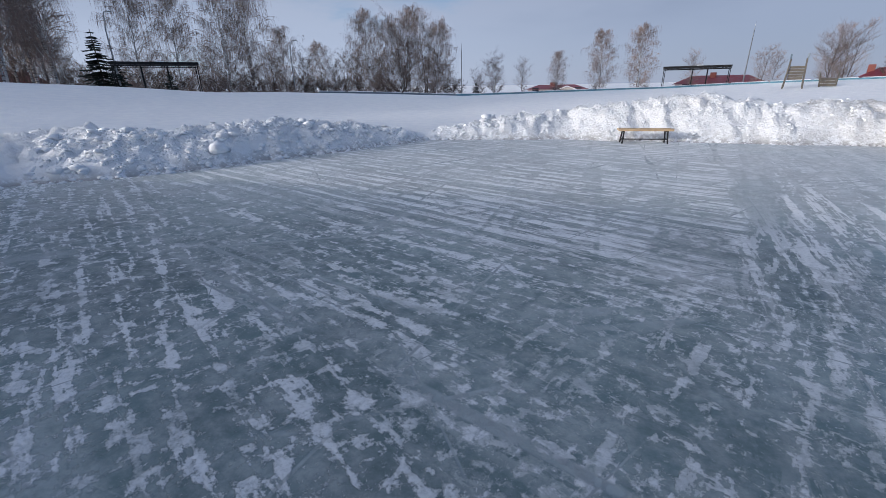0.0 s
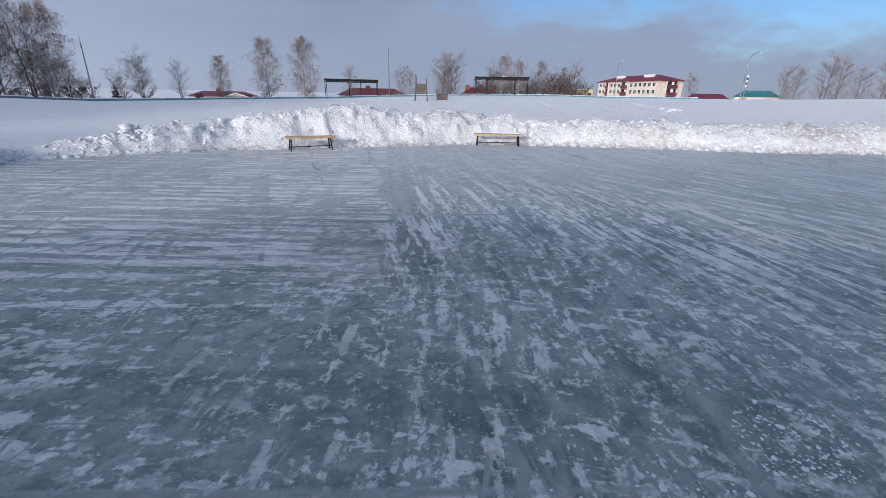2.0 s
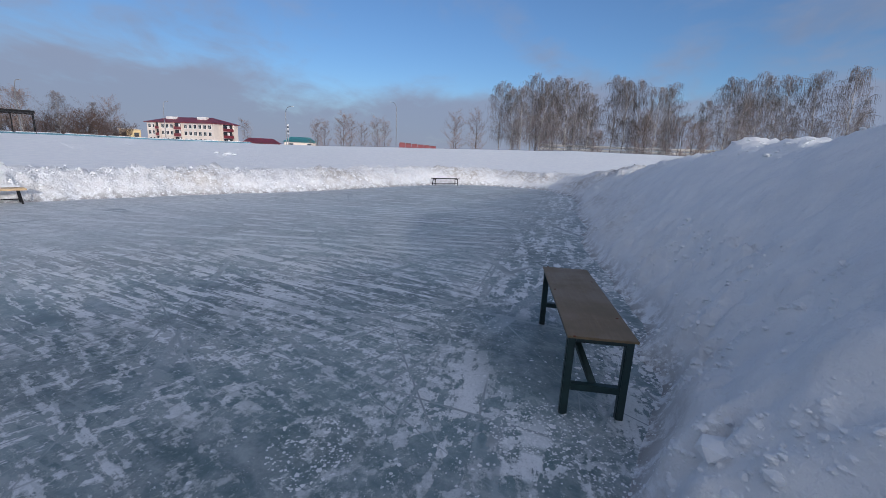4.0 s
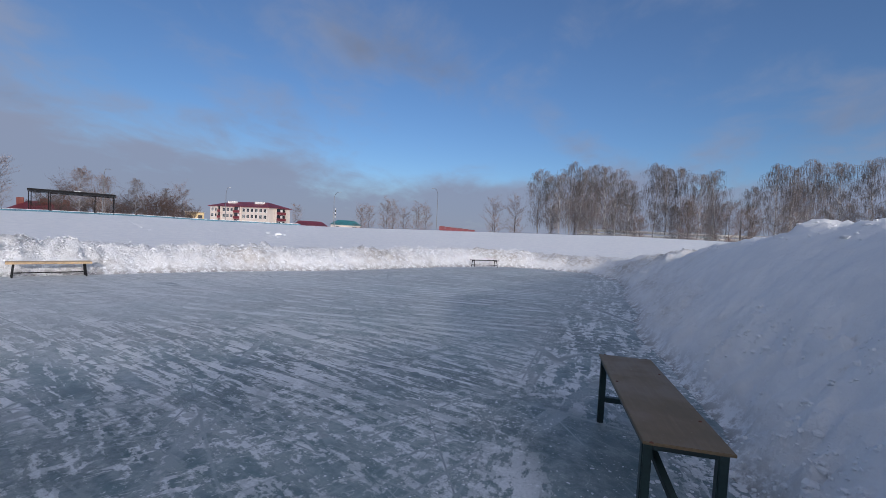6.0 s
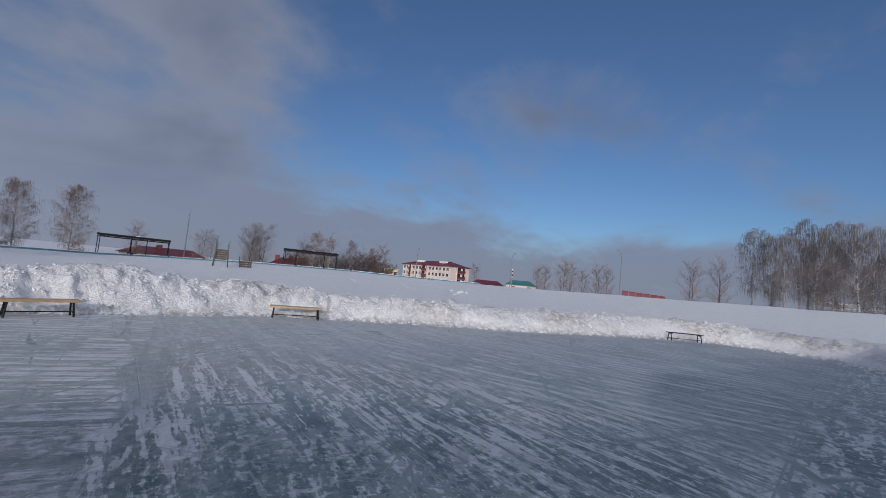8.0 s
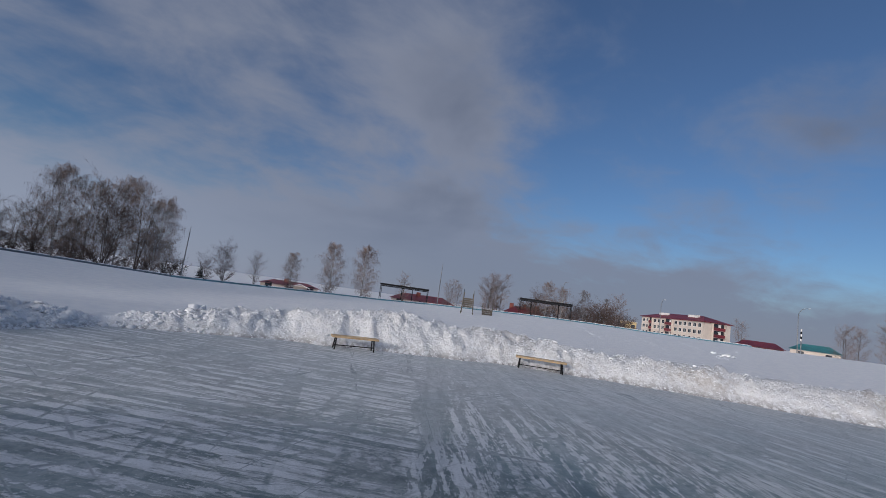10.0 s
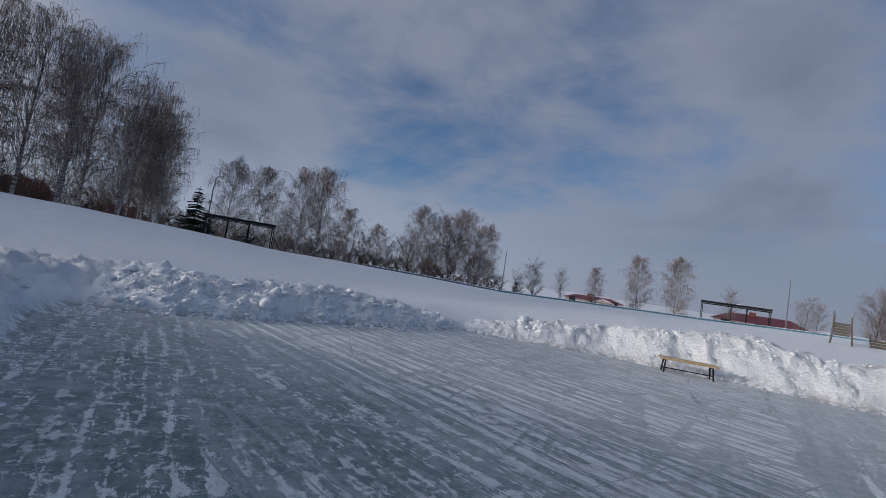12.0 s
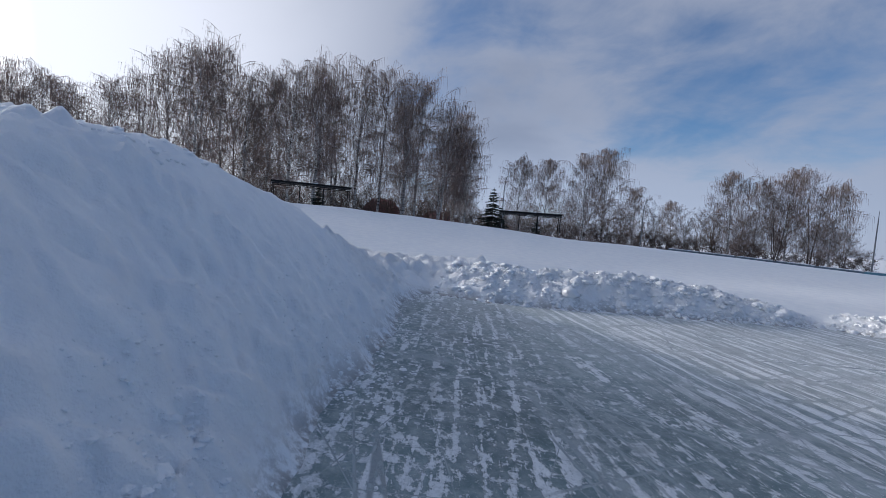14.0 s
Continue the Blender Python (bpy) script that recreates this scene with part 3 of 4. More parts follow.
def stand():
    """A wooden stand on the bank: two leaning posts with a slatted board between, and a low box beside it."""
    x, y = at(37.9, 31.5)
    t = thing("wooden_stand", pose(x, y, ground_at(x, y), 0, 0, -38), "weathered wooden stand of two leaning posts with a slatted board", "wooden stand")
    for s in (-1, 1):
        bm = bmesh.new()
        beam(bm, (s * 0.44, -0.35, -0.1), (s * 0.34, 0.1, 1.5), 0.065, 0.05)
        p = part("post", bm, GREY_WOOD, t)
        bm = bmesh.new()
        beam(bm, (s * 0.345, 0.05, 1.15), (s * 0.38, 0.16, 1.75), 0.075, 0.055)
        part("cap", bm, SLATE_PAINT, p, "dark painted pointed post end")
        bm = bmesh.new()
        beam(bm, (s * 0.42, 0.55, -0.1), (s * 0.35, 0.06, 1.0), 0.05, 0.04)
        part("strut", bm, GREY_WOOD, t)
    for k in range(5):
        bm = bmesh.new()
        box(bm, (-0.33, -0.05 + 0.03 * k, 0.45 + k * 0.14), (0.33, -0.01 + 0.03 * k, 0.575 + k * 0.14), 0.008)
        part("slat", bm, GREY_WOOD, t)
    x, y = at(40.4, 32.5)
    t = thing("wooden_box", pose(x, y, ground_at(x, y), 0, 0, -20), "low grey wooden box with upright corner posts", "wooden box")
    for k in range(3):
        bm = bmesh.new()
        box(bm, (-0.38, -0.3, k * 0.14), (0.38, -0.26, 0.13 + k * 0.14), 0.006)
        part("board", bm, GREY_WOOD, t)
    for s in (-1, 1):
        bm = bmesh.new()
        beam(bm, (s * 0.36, -0.28, -0.1), (s * 0.42, -0.15, 0.7), 0.06, 0.05)
        part("post", bm, GREY_WOOD, t)


stand()


def barrier():
    """The painted edge board that runs along the crest."""
    t = thing("edge_barrier", Matrix(), "low light blue painted board barrier along the crest", "barrier")
    az = -15.0
    while az < 69:
        step = 3.4
        ends = []
        for a in (az, az + step - 0.04):
            far = np.interp(a, [c[0] for c in CREST], [c[1] for c in CREST]) + 0.25
            x, y = at(a, float(far))
            ends.append(Vector((x, y, ground_at(x, y))))
        d = ends[1] - ends[0]
        bm = bmesh.new()
        m = Matrix.Translation(ends[0]) @ d.to_track_quat("X", "Z").to_matrix().to_4x4()
        box(bm, (0, -0.04, -0.10), (d.length, 0.04, 0.10), 0.01, m)
        part("board", bm, BLUE_PAINT if az > 0 else SLATE_PAINT, t)
        bm = bmesh.new()
        box(bm, (0.05, -0.05, 0.102), (d.length - 0.1, 0.06, 0.135), 0.012, m)
        part("snow_cap", bm, SNOW, t, "strip of snow on the board")
        az += step


barrier()


def street_lamp(az, dist, el, arm=1.3, side=1):
    x, y = at(az, dist)
    base = ground_at(x, y) - 0.1
    h = level(dist, el) - base
    t = thing("street_lamp", pose(x, y, base, 0, 0, -az), "tall grey steel street lamp with a curved arm", "street lamp", "street lamps")
    bm = bmesh.new()
    tube(bm, [(0, 0, -0.1), (0, 0, h * 0.45), (0, 0, h - 1.0)], [0.065, 0.05, 0.036], 10)
    part("pole", bm, GREY_STEEL, t)
    bm = bmesh.new()
    tube(bm, [(0, 0, h - 1.0), (0.06 * side, 0, h - 0.55), (min(0.32, arm * 0.4) * side, 0, h - 0.16), (arm * 0.7 * side, 0, h - 0.02), (arm * side, 0, h)], [0.036, 0.034, 0.032, 0.03, 0.028], 8)
    bracket = part("arm", bm, GREY_STEEL, t)
    bm = bmesh.new()
    box(bm, (arm if side > 0 else -arm - 0.28, -0.06, h - 0.03), (arm + 0.28 if side > 0 else -arm, 0.06, h + 0.03), 0.02)
    part("lamp_head", bm, GREY_STEEL, bracket)
    return t


street_lamp(87.1, 60, 5.85, 0.6, -1)
street_lamp(73.6, 66, 4.55, 0.8, 1)
street_lamp(61.0, 70, 4.0, 0.35, 1)
street_lamp(49.6, 62, 4.75, 0.35, 1)
street_lamp(-35.0, 36, 7.2, 0.25, 1)
street_lamp(-17.7, 46, 5.1, 0.4, 1)


def mast(az, dist, el):
    x, y = at(az, dist)
    base = ground_at(x, y) - 0.1
    h = level(dist, el) - base
    t = thing("mast", pose(x, y, base), "thin plain grey steel mast", "mast", "masts")
    bm = bmesh.new()
    tube(bm, [(0, 0, -0.1), (0, 0, h * 0.5), (0, 0, h)], [0.06, 0.045, 0.03], 8)
    part("pole", bm, GREY_STEEL, t)
    bm = bmesh.new()
    tube(bm, [(0, 0, h), (0, 0, h + 0.5)], [0.02, 0.008], 6)
    part("rod", bm, GREY_STEEL, t)


mast(2.7, 40, 4.0)
mast(33.7, 44, 4.8)


def marker_pole():
    x, y = at(73.9, 58)
    base = ground_at(x, y)
    t = thing("signal_pole", pose(x, y, base), "short pole with white and dark bands beside the lamp", "pole")
    top = level(58, 2.5) - base
    for k in range(5):
        bm = bmesh.new()
        lo = top - 0.3 - k * 0.24
        tube(bm, [(0, 0, lo), (0, 0, lo + 0.236)], 0.075, 8)
        part("band", bm, WHITE_PAINT if k % 2 == 0 else DARK_STEEL, t)
    bm = bmesh.new()
    tube(bm, [(0, 0, -0.2), (0, 0, top)], 0.045, 8)
    part("pole", bm, GREY_STEEL, t)


marker_pole()


# ---------------------------------------------------------------- buildings
def gable_house(az0, az1, dist, el, label, wall, roof_mat, deep=9.0, chimneys=1, front_gable=False, eave=0.55):
    """A long low house whose roof shows above the embankment."""
    a, b = Vector((*at(az0, dist), 0)), Vector((*at(az1, dist), 0))
    d = b - a
    L, mid = d.length, (a + b) / 2
    m = Matrix.Translation((mid.x, mid.y, -0.1)) @ pose(0, 0, 0, 0, 0, math.degrees(math.atan2(d.y, d.x)))
    t = thing("house", m, label, "house", "houses behind the embankment")
    top = level(dist, el) + 0.1
    e = top * eave
    bm = bmesh.new()
    box(bm, (-L / 2 + 0.4, 0.4, 0), (L / 2 - 0.4, deep - 0.4, e))
    body = part("wall", bm, wall, t)
    bm = bmesh.new()
    pts = [(-L / 2, 0, e), (L / 2, 0, e), (L / 2, deep, e), (-L / 2, deep, e), (-L / 2 + 2.0, deep / 2, top), (L / 2 - 2.0, deep / 2, top)]
    v = [bm.verts.new(p) for p in pts]
    for f in ((0, 1, 5, 4), (1, 2, 5), (2, 3, 4, 5), (3, 0, 4), (3, 2, 1, 0)):
        bm.faces.new([v[i] for i in f])
    roof = part("roof", bm, roof_mat, t, "dark red sheet metal roof")
    for k in range(int(L / 0.9)):
        bm = bmesh.new()
        x = -L / 2 + 2.2 + k * 0.9
        if x > L / 2 - 2.2:
            bm.free()
            break
        beam(bm, (x, 0.0, e + 0.01), (x, deep / 2, top + 0.01), 0.05, 0.05, 0)
        part("seam", bm, roof_mat, roof)
    for k in range(chimneys):
        bm = bmesh.new()
        x = -L / 2 + L * (k + 0.6) / (chimneys + 0.4)
        box(bm, (x - 0.35, deep / 2 - 1.2, top - 1.0), (x + 0.35, deep / 2 - 0.5, top + 0.35), 0.03)
        part("chimney", bm, BRICK, roof)
    n = max(2, int(L / 3))
    for k in range(n):
        x = -L / 2 + L * (k + 0.5) / n
        bm = bmesh.new()
        box(bm, (-0.5, -0.05, -0.55), (0.5, 0.02, 0.55), 0.02)
        w = part("window", bm, GLASS_DARK, t)
        w.matrix_basis = pose(x, 0.4, e * 0.62)
    if front_gable:
        bm = bmesh.new()
        v = [bm.verts.new(p) for p in ((L * 0.02, -0.6, e), (L * 0.3, -0.6, e), (L * 0.16, -0.6, top - 0.35), (L * 0.02, deep / 2, e), (L * 0.3, deep / 2, e), (L * 0.16, deep / 2, top - 0.35))]
        for f in ((0, 1, 2), (5, 4, 3), (0, 2, 5, 3), (2, 1, 4, 5), (0, 3, 4, 1)):
            bm.faces.new([v[i] for i in f])
        part("dormer", bm, CREAM, roof, "pale plastered dormer gable")
        for s in (0, 1):
            bm = bmesh.new()
            beam(bm, (L * (0.0 if s == 0 else 0.32), -0.7, e - 0.1), (L * 0.16, -0.7, top - 0.22), 0.25, 0.12, 0)
            part("bargeboard", bm, SNOW, roof, "snow-covered gable edge")
    return t


gable_house(10.6, 18.2, 72, -0.1, "low house with a dark red roof and pale dormer", CREAM, RED_ROOF, 8, 1, True)
gable_house(27.0, 36.0, 66, 0.6, "long low house with a dark red metal roof", CREAM, RED_ROOF, 9, 1)
gable_house(42.2, 48.0, 74, 0.95, "low house with a dark red metal roof and brick chimneys", CREAM, RED_ROOF, 8, 3)
gable_house(-53.6, -47.9, 75, 3.0, "dark red roofed house behind the birch grove", BRICK, RED_ROOF, 8, 1)
gable_house(-46.2, -40.0, 70, 1.9, "low dark red shed roof behind the birch grove", BRICK, RED_ROOF, 8, 0)
gable_house(72.8, 77.0, 120, 1.0, "low hall with a teal green metal roof", CREAM, TEAL_ROOF, 12, 0, eave=0.62)
gable_house(68.2, 72.7, 130, 0.6, "long low shed with a dark red roof", BRICK, RED_ROOF, 10, 0)
gable_house(56.4, 58.6, 140, 1.0, "small ochre building with a flat snow-covered roof", OCHRE, SNOW, 10, 0, eave=0.9)


def containers():
    for k in range(6):
        az = 87.6 + k * 0.8
        x, y = at(az, 120)
        top = level(120, 0.92 - 0.05 * k)
        t = thing("garage", pose(x, y, -0.1, 0, 0, -az), "dark red metal garage in a row", "garage", "row of garages")
        bm = bmesh.new()
        box(bm, (-0.8, 0, 0), (0.8, 5, top), 0.05)
        part("body", bm, RED_ROOF, t)
        bm = bmesh.new()
        box(bm, (-0.74, -0.1, top + 0.004), (0.74, 5.1, top + 0.12), 0.04)
        part("lid", bm, BRICK, t)


containers()


def apartment_house():
    """A three-storey house with a hipped red roof; its long side and one end with balconies face the rink."""
    t = thing("apartment_building", pose(149.9, 68.9, -0.4, 0, 0, 64.7) @ Matrix.Diagonal((1, 0.8, 0.87, 1)), "three-storey cream apartment building with a dark red hipped roof", "apartment building")
    L, W, H, R = 33.0, 12.4, 8.75, 2.3
    bm = bmesh.new()
    box(bm, (0, -W, 0), (L, 0, H))
    part("wall", bm, CREAM, t)
    bm = bmesh.new()
    o = 0.7
    v = [bm.verts.new(p) for p in ((-o, -W - o, H), (L + o, -W - o, H), (L + o, o, H), (-o, o, H), (6, -W / 2, H + R), (L - 6, -W / 2, H + R))]
    for f in ((0, 1, 5, 4), (1, 2, 5), (2, 3, 4, 5), (3, 0, 4), (3, 2, 1, 0)):
        bm.faces.new([v[i] for i in f])
    roof = part("roof", bm, RED_ROOF, t, "dark red sheet metal hipped roof")
    bm = bmesh.new()
    box(bm, (-o, o - 0.1, H - 0.25), (L + o, o + 0.06, H - 0.004))
    box(bm, (-o - 0.06, -W - o, H - 0.25), (-o + 0.1, o - 0.1, H - 0.004))
    part("fascia", bm, RED_ROOF, roof)
    for x in (8.5, 24.0):
        bm = bmesh.new()
        box(bm, (x - 2.3, -4.6, H + 0.4), (x + 2.3, -3.4, H + 2.35), 0.04)
        part("chimney", bm, WHITE_PAINT, roof, "white plastered chimney block")
    # windows of the long side
    bm = bmesh.new()
    box(bm, (-0.75, -0.02, -0.8), (0.75, 0.06, 0.8), 0.02)
    frame_mesh = part("window", bm, WHITE_PAINT, t)
    bm = bmesh.new()
    box(bm, (-0.62, 0.062, -0.68), (-0.04, 0.075, 0.68))
    box(bm, (0.04, 0.062, -0.68), (0.62, 0.075, 0.68))
    pane_mesh = part("pane", bm, GLASS_DARK, frame_mesh)
    frame_mesh.matrix_basis = pose(1.6, 0, 1.9)
    cols = [1.6 + 2.3 * k for k in range(14)]
    for row in (1.9, 4.6, 7.2):
        for k, x in enumerate(cols):
            if (row == 1.9 and k == 0) or k in (6, 7, 11):
                continue
            w = repeat("window", frame_mesh, t, pose(x, 0, row))
            repeat("pane", pane_mesh, w, Matrix())
    # loggias: dark flat panel standing in for the recess's shade, red balustrade, posts
    def loggia(m, wide, row):
        bm = bmesh.new()
        box(bm, (-wide / 2, -0.04, -1.15), (wide / 2, 0.05, 1.25))
        b = part("balcony", bm, GLASS_DARK, t, "loggia with a dark red balustrade")
        b.matrix_basis = m
        bm = bmesh.new()
        box(bm, (-wide / 2, 0.05, -1.2), (wide / 2, 0.75, -0.15), 0.03)
        part("balustrade", bm, RED_ROOF, b)
        for k in range(4):
            bm = bmesh.new()
            x = -wide / 2 + wide * (k + 0.5) / 4
            box(bm, (x - wide / 8 + 0.1, 0.052, -0.1), (x + wide / 8 - 0.1, 0.12, 1.0 if k % 2 else 0.8), 0.01)
            part("glazing", bm, WHITE_PAINT if k % 3 == 1 else GLASS_DARK, b)
        for x in (-wide / 2, wide / 2):
            bm = bmesh.new()
            box(bm, (x - 0.12, 0.052, -1.3), (x + 0.12, 0.8, 1.3), 0.01)
            part("pier", bm, CREAM, b)
    for row in (1.9, 4.6, 7.2):
        loggia(pose(cols[6] + 1.15, 0, row), 4.0, row)
        loggia(pose(cols[11], 0, row), 2.2, row)
        loggia(pose(0, -W / 2 - 0.4, row, 0, 0, 90), 5.6, row)


apartment_house()


def pipeline():
    """Two pale pipes on short supports beyond the eastern birches."""
    t = thing("pipeline", Matrix(), "long pale double pipe on concrete supports behind the birches", "pipeline")
    pts = [Vector((*at(105.5 + 2.4 * k, 82), 0)) for k in range(16)]
    for z, r in ((3.55, 0.22), (2.95, 0.2)):
        bm = bmesh.new()
        tube(bm, [(p.x, p.y, z) for p in pts], r, 8)
        part("pipe", bm, PALE_METAL, t)
    for k, p in enumerate(pts):
        bm = bmesh.new()
        box(bm, (p.x - 0.2, p.y - 0.2, -0.2), (p.x + 0.2, p.y + 0.2, 2.74), 0.02)
        part("support", bm, CONCRETE, t)


pipeline()


# ---------------------------------------------------------------- trees
class Growth:
    """Collects bark tubes and twig blades as plain arrays."""

    def __init__(self, seed):
        self.rng = random.Random(seed)
        self.bark, self.bark_faces, self.twig, self.twig_faces = [], [], [], []

    def limb(self, path, radii, sides):
        start = len(self.bark)
        for i, p in enumerate(path):
            ahead = (path[min(i + 1, len(path) - 1)] - path[max(i - 1, 0)]).normalized()
            u = ahead.orthogonal().normalized()
            w = ahead.cross(u)
            for k in range(sides):
                a = 2 * math.pi * k / sides
                self.bark.append(p + (u * math.cos(a) + w * math.sin(a)) * radii[i])
        for i in range(len(path) - 1):
            for k in range(sides):
                a, b = start + i * sides + k, start + i * sides + (k + 1) % sides
                self.bark_faces.append((a, b, b + sides, a + sides))

    def blade(self, a, b, c, wide):
        """A thin twig through three points, tapering to its tip."""
        s = (c - a).cross(Vector((self.rng.uniform(-1, 1), self.rng.uniform(-1, 1), self.rng.uniform(-0.3, 0.3))))
        s = s.normalized() * wide if s.length > 1e-6 else Vector((wide, 0, 0))
        i = len(self.twig)
        self.twig += [a, b + s, b - s, c]
        self.twig_faces += [(i, i + 1, i + 2), (i + 2, i + 1, i + 3)]


def grow(seed, height, style):
    """One bare winter tree: birch (drooping), bare (spreading, upright twigs) or shrub (many stems)."""
    g = Growth(seed)
    r = g.rng
    stems = {"thicket": 9, "full": 1, "birch": 1, "slim": 1, "twin": 2, "bare": r.choice((1, 2)), "shrub": 7}[style]
    droop = {"thicket": -0.3, "full": 0.8, "birch": 0.4, "slim": 0.9, "twin": 0.4, "bare": -0.15, "shrub": -0.35}[style]
    for s in range(stems):
        lean = Vector((r.uniform(-1, 1), r.uniform(-1, 1), 0)) * (0.02 if stems == 1 else 0.09 if stems == 2 else 0.26)
        H = height * (1 if s == 0 else r.uniform(0.75, 0.97))
        bend = Vector((r.uniform(-1, 1), r.uniform(-1, 1), 0)) * 0.02
        trunk = []
        for k in range(9):
            f = k / 8
            trunk.append(Vector((0, 0, H * f)) + lean * H * f + bend * H * math.sin(f * 5) + Vector((r.uniform(-1, 1), r.uniform(-1, 1), 0)) * 0.006 * H)
        thick = height * (0.0095 if stems == 1 else 0.0085 if stems == 2 else 0.005)
        g.limb(trunk, [thick * (1.25 if k == 0 else 1) * (1 - 0.93 * k / 8) for k in range(9)], 6)
        limbs = {"thicket": 6, "full": 36, "birch": 34, "slim": 28, "twin": 19, "bare": 26 // stems, "shrub": 9}[style]
        first = {"thicket": 0.0, "full": 0.06, "birch": 0.24, "slim": 0.28, "twin": 0.22, "bare": 0.16, "shrub": 0.08}[style]
        for i in range(limbs):
            f = first + (0.97 - first) * (i + r.random() * 0.7) / limbs
            k = min(int(f * 8), 7)
            root = trunk[k].lerp(trunk[k + 1], f * 8 - k)
            a = i * 2.4 + r.uniform(-0.5, 0.5)
            rel = (f - first) / (1 - first)
            shape = math.sin(min(1.0, rel * 0.88 + 0.16) * math.pi) ** 0.6 if stems < 5 else 1 - 0.4 * rel
            reach = H * {"thicket": 0.42, "full": 0.30, "birch": 0.29, "slim": 0.20, "twin": 0.27, "bare": 0.25, "shrub": 0.30}[style] * (0.35 + 0.75 * shape) * r.uniform(0.75, 1.2)
            steep = radians(r.uniform(50, 72) if style in ("birch", "twin") else r.uniform(42, 64) if style in ("full", "slim") else r.uniform(32, 58)) + 0.25 * rel
            out = Vector((math.cos(a) * math.cos(steep), math.sin(a) * math.cos(steep), math.sin(steep)))
            path = [root]
            for q in range(1, 6):
                u = q / 5
                sag = Vector((0, 0, -1)) * reach * 0.34 * u * u * max(0.0, droop)
                path.append(root + out * reach * u + sag + Vector((r.uniform(-1, 1), r.uniform(-1, 1), r.uniform(-1, 1))) * reach * 0.035)
            rad = thick * (1 - 0.85 * f) * 0.5
            g.limb(path, [rad * (1 - 0.85 * q / 5) + 0.004 for q in range(6)], 3)
            shoots = {"thicket": 4, "full": 9, "birch": 8, "slim": 7, "twin": 7, "bare": 7, "shrub": 6}[style]
            for j in range(shoots):
                u = 0.12 + 0.88 * (j + r.random()) / shoots
                q = min(int(u * 5), 4)
                base = path[q].lerp(path[q + 1], u * 5 - q)
                b = a + r.uniform(-1.5, 1.5)
                up = r.uniform(0.0, 0.9) if droop > 0 else r.uniform(0.3, 1.2)
                way = Vector((math.cos(b), math.sin(b), up)).normalized()
                size = reach * r.uniform(0.28, 0.62)
                tip = base + way * size - Vector((0, 0, 1)) * size * 0.25 * max(0, droop)
                mid = base + way * size * 0.55
                g.blade(base, mid, tip, rad * 0.3 + height * 0.0009)
                for w in range({"thicket": 9, "full": 13, "birch": 10, "slim": 10, "twin": 11, "bare": 11, "shrub": 10}[style]):
                    v = r.random()
                    p = base.lerp(mid, v * 2) if v < 0.5 else mid.lerp(tip, v * 2 - 1)
                    c = r.uniform(0, 2 * math.pi)
                    ln = height * r.uniform(0.045, 0.125)
                    side = Vector((math.cos(c), math.sin(c), r.uniform(-0.1, 0.7))).normalized()
                    if droop > 0:
                        m1 = p + side * ln * 0.22 - Vector((0, 0, 0.12 * ln))
                        m2 = m1 + Vector((side.x * 0.12, side.y * 0.12, -1)) * ln * (0.55 + 0.45 * droop) * r.uniform(0.6, 1.5)
                    else:
                        m1 = p + (side + way) * ln * 0.35
                        m2 = m1 + (side * 0.3 + Vector((0, 0, 0.7))) * ln * 0.6
                    g.blade(p, m1, m2, height * (0.00085 if style != "thicket" else 0.0035))
    return g


def tree_kind(name, seed, height, style, bark, twigs, label, category):
    g = grow(seed, height, style)
    t = thing(name, pose(0, 0, -50), label, category)
    for part_name, verts, faces, mat in (("trunk", g.bark, g.bark_faces, bark), ("crown", g.twig, g.twig_faces, twigs)):
        ob = new(part_name, sheet_mesh(part_name, verts, faces, mat, part_name == "trunk"))
        ob.parent = t
    return t


def spruce_kind(seed, height):
    r = random.Random(seed)
    t = thing("spruce", pose(0, 0, -50), "small dark green spruce standing behind the crest", "spruce")
    bm = bmesh.new()
    tube(bm, [(0, 0, -0.2), (0, 0, height)], [height * 0.02, 0.01], 6)
    part("trunk", bm, DARK_BARK, t)
    verts, faces = [], []
    for k in range(36):
        f = k / 36
        z = height * (0.06 + 0.92 * f + r.uniform(-0.012, 0.012))
        reach = height * 0.23 * (1 - f) ** 0.85 + 0.04
        for j in range(15):
            a = j * 2 * math.pi / 15 + k * 0.7 + r.uniform(-0.2, 0.2)
            ln = reach * r.uniform(0.35, 1.3) * (1 + 0.3 * math.sin(3 * a + k * 0.9))
            d = Vector((math.cos(a), math.sin(a), 0))
            s = Vector((-d.y, d.x, 0))
            for q in range(6):
                u = 0.15 + 0.85 * q / 5
                p = Vector((0, 0, z)) + d * ln * u + Vector((0, 0, -0.38 * ln * u + 0.2 * ln * u * u))
                for sg in (-1, 1):
                    i = len(verts)
                    tip = p + (s * sg * 0.6 + d * 0.5) * ln * 0.34 * (1.15 - u * 0.6) + Vector((0, 0, -0.1 * ln))
                    wide = d * 0.11 * height / 4
                    verts += [p - wide, p + wide, tip + Vector((0, 0, r.uniform(-0.03, 0.03)))]
                    faces.append((i, i + 1, i + 2))
    ob = new("crown", sheet_mesh("crown", verts, faces, NEEDLES, False))
    ob.parent = t
    return t


def plant(kind, height, az, dist, el, turn):
    """Sets a copy of a tree so that its top stands at the given elevation."""
    x, y = at(az, dist)
    base = ground_at(x, y) - 0.1
    k = (level(dist, el) - base) / height
    t = copy_thing(kind, pose(x, y, base, 0, 0, turn) @ Matrix.Diagonal((k, k, k, 1)))
    return t


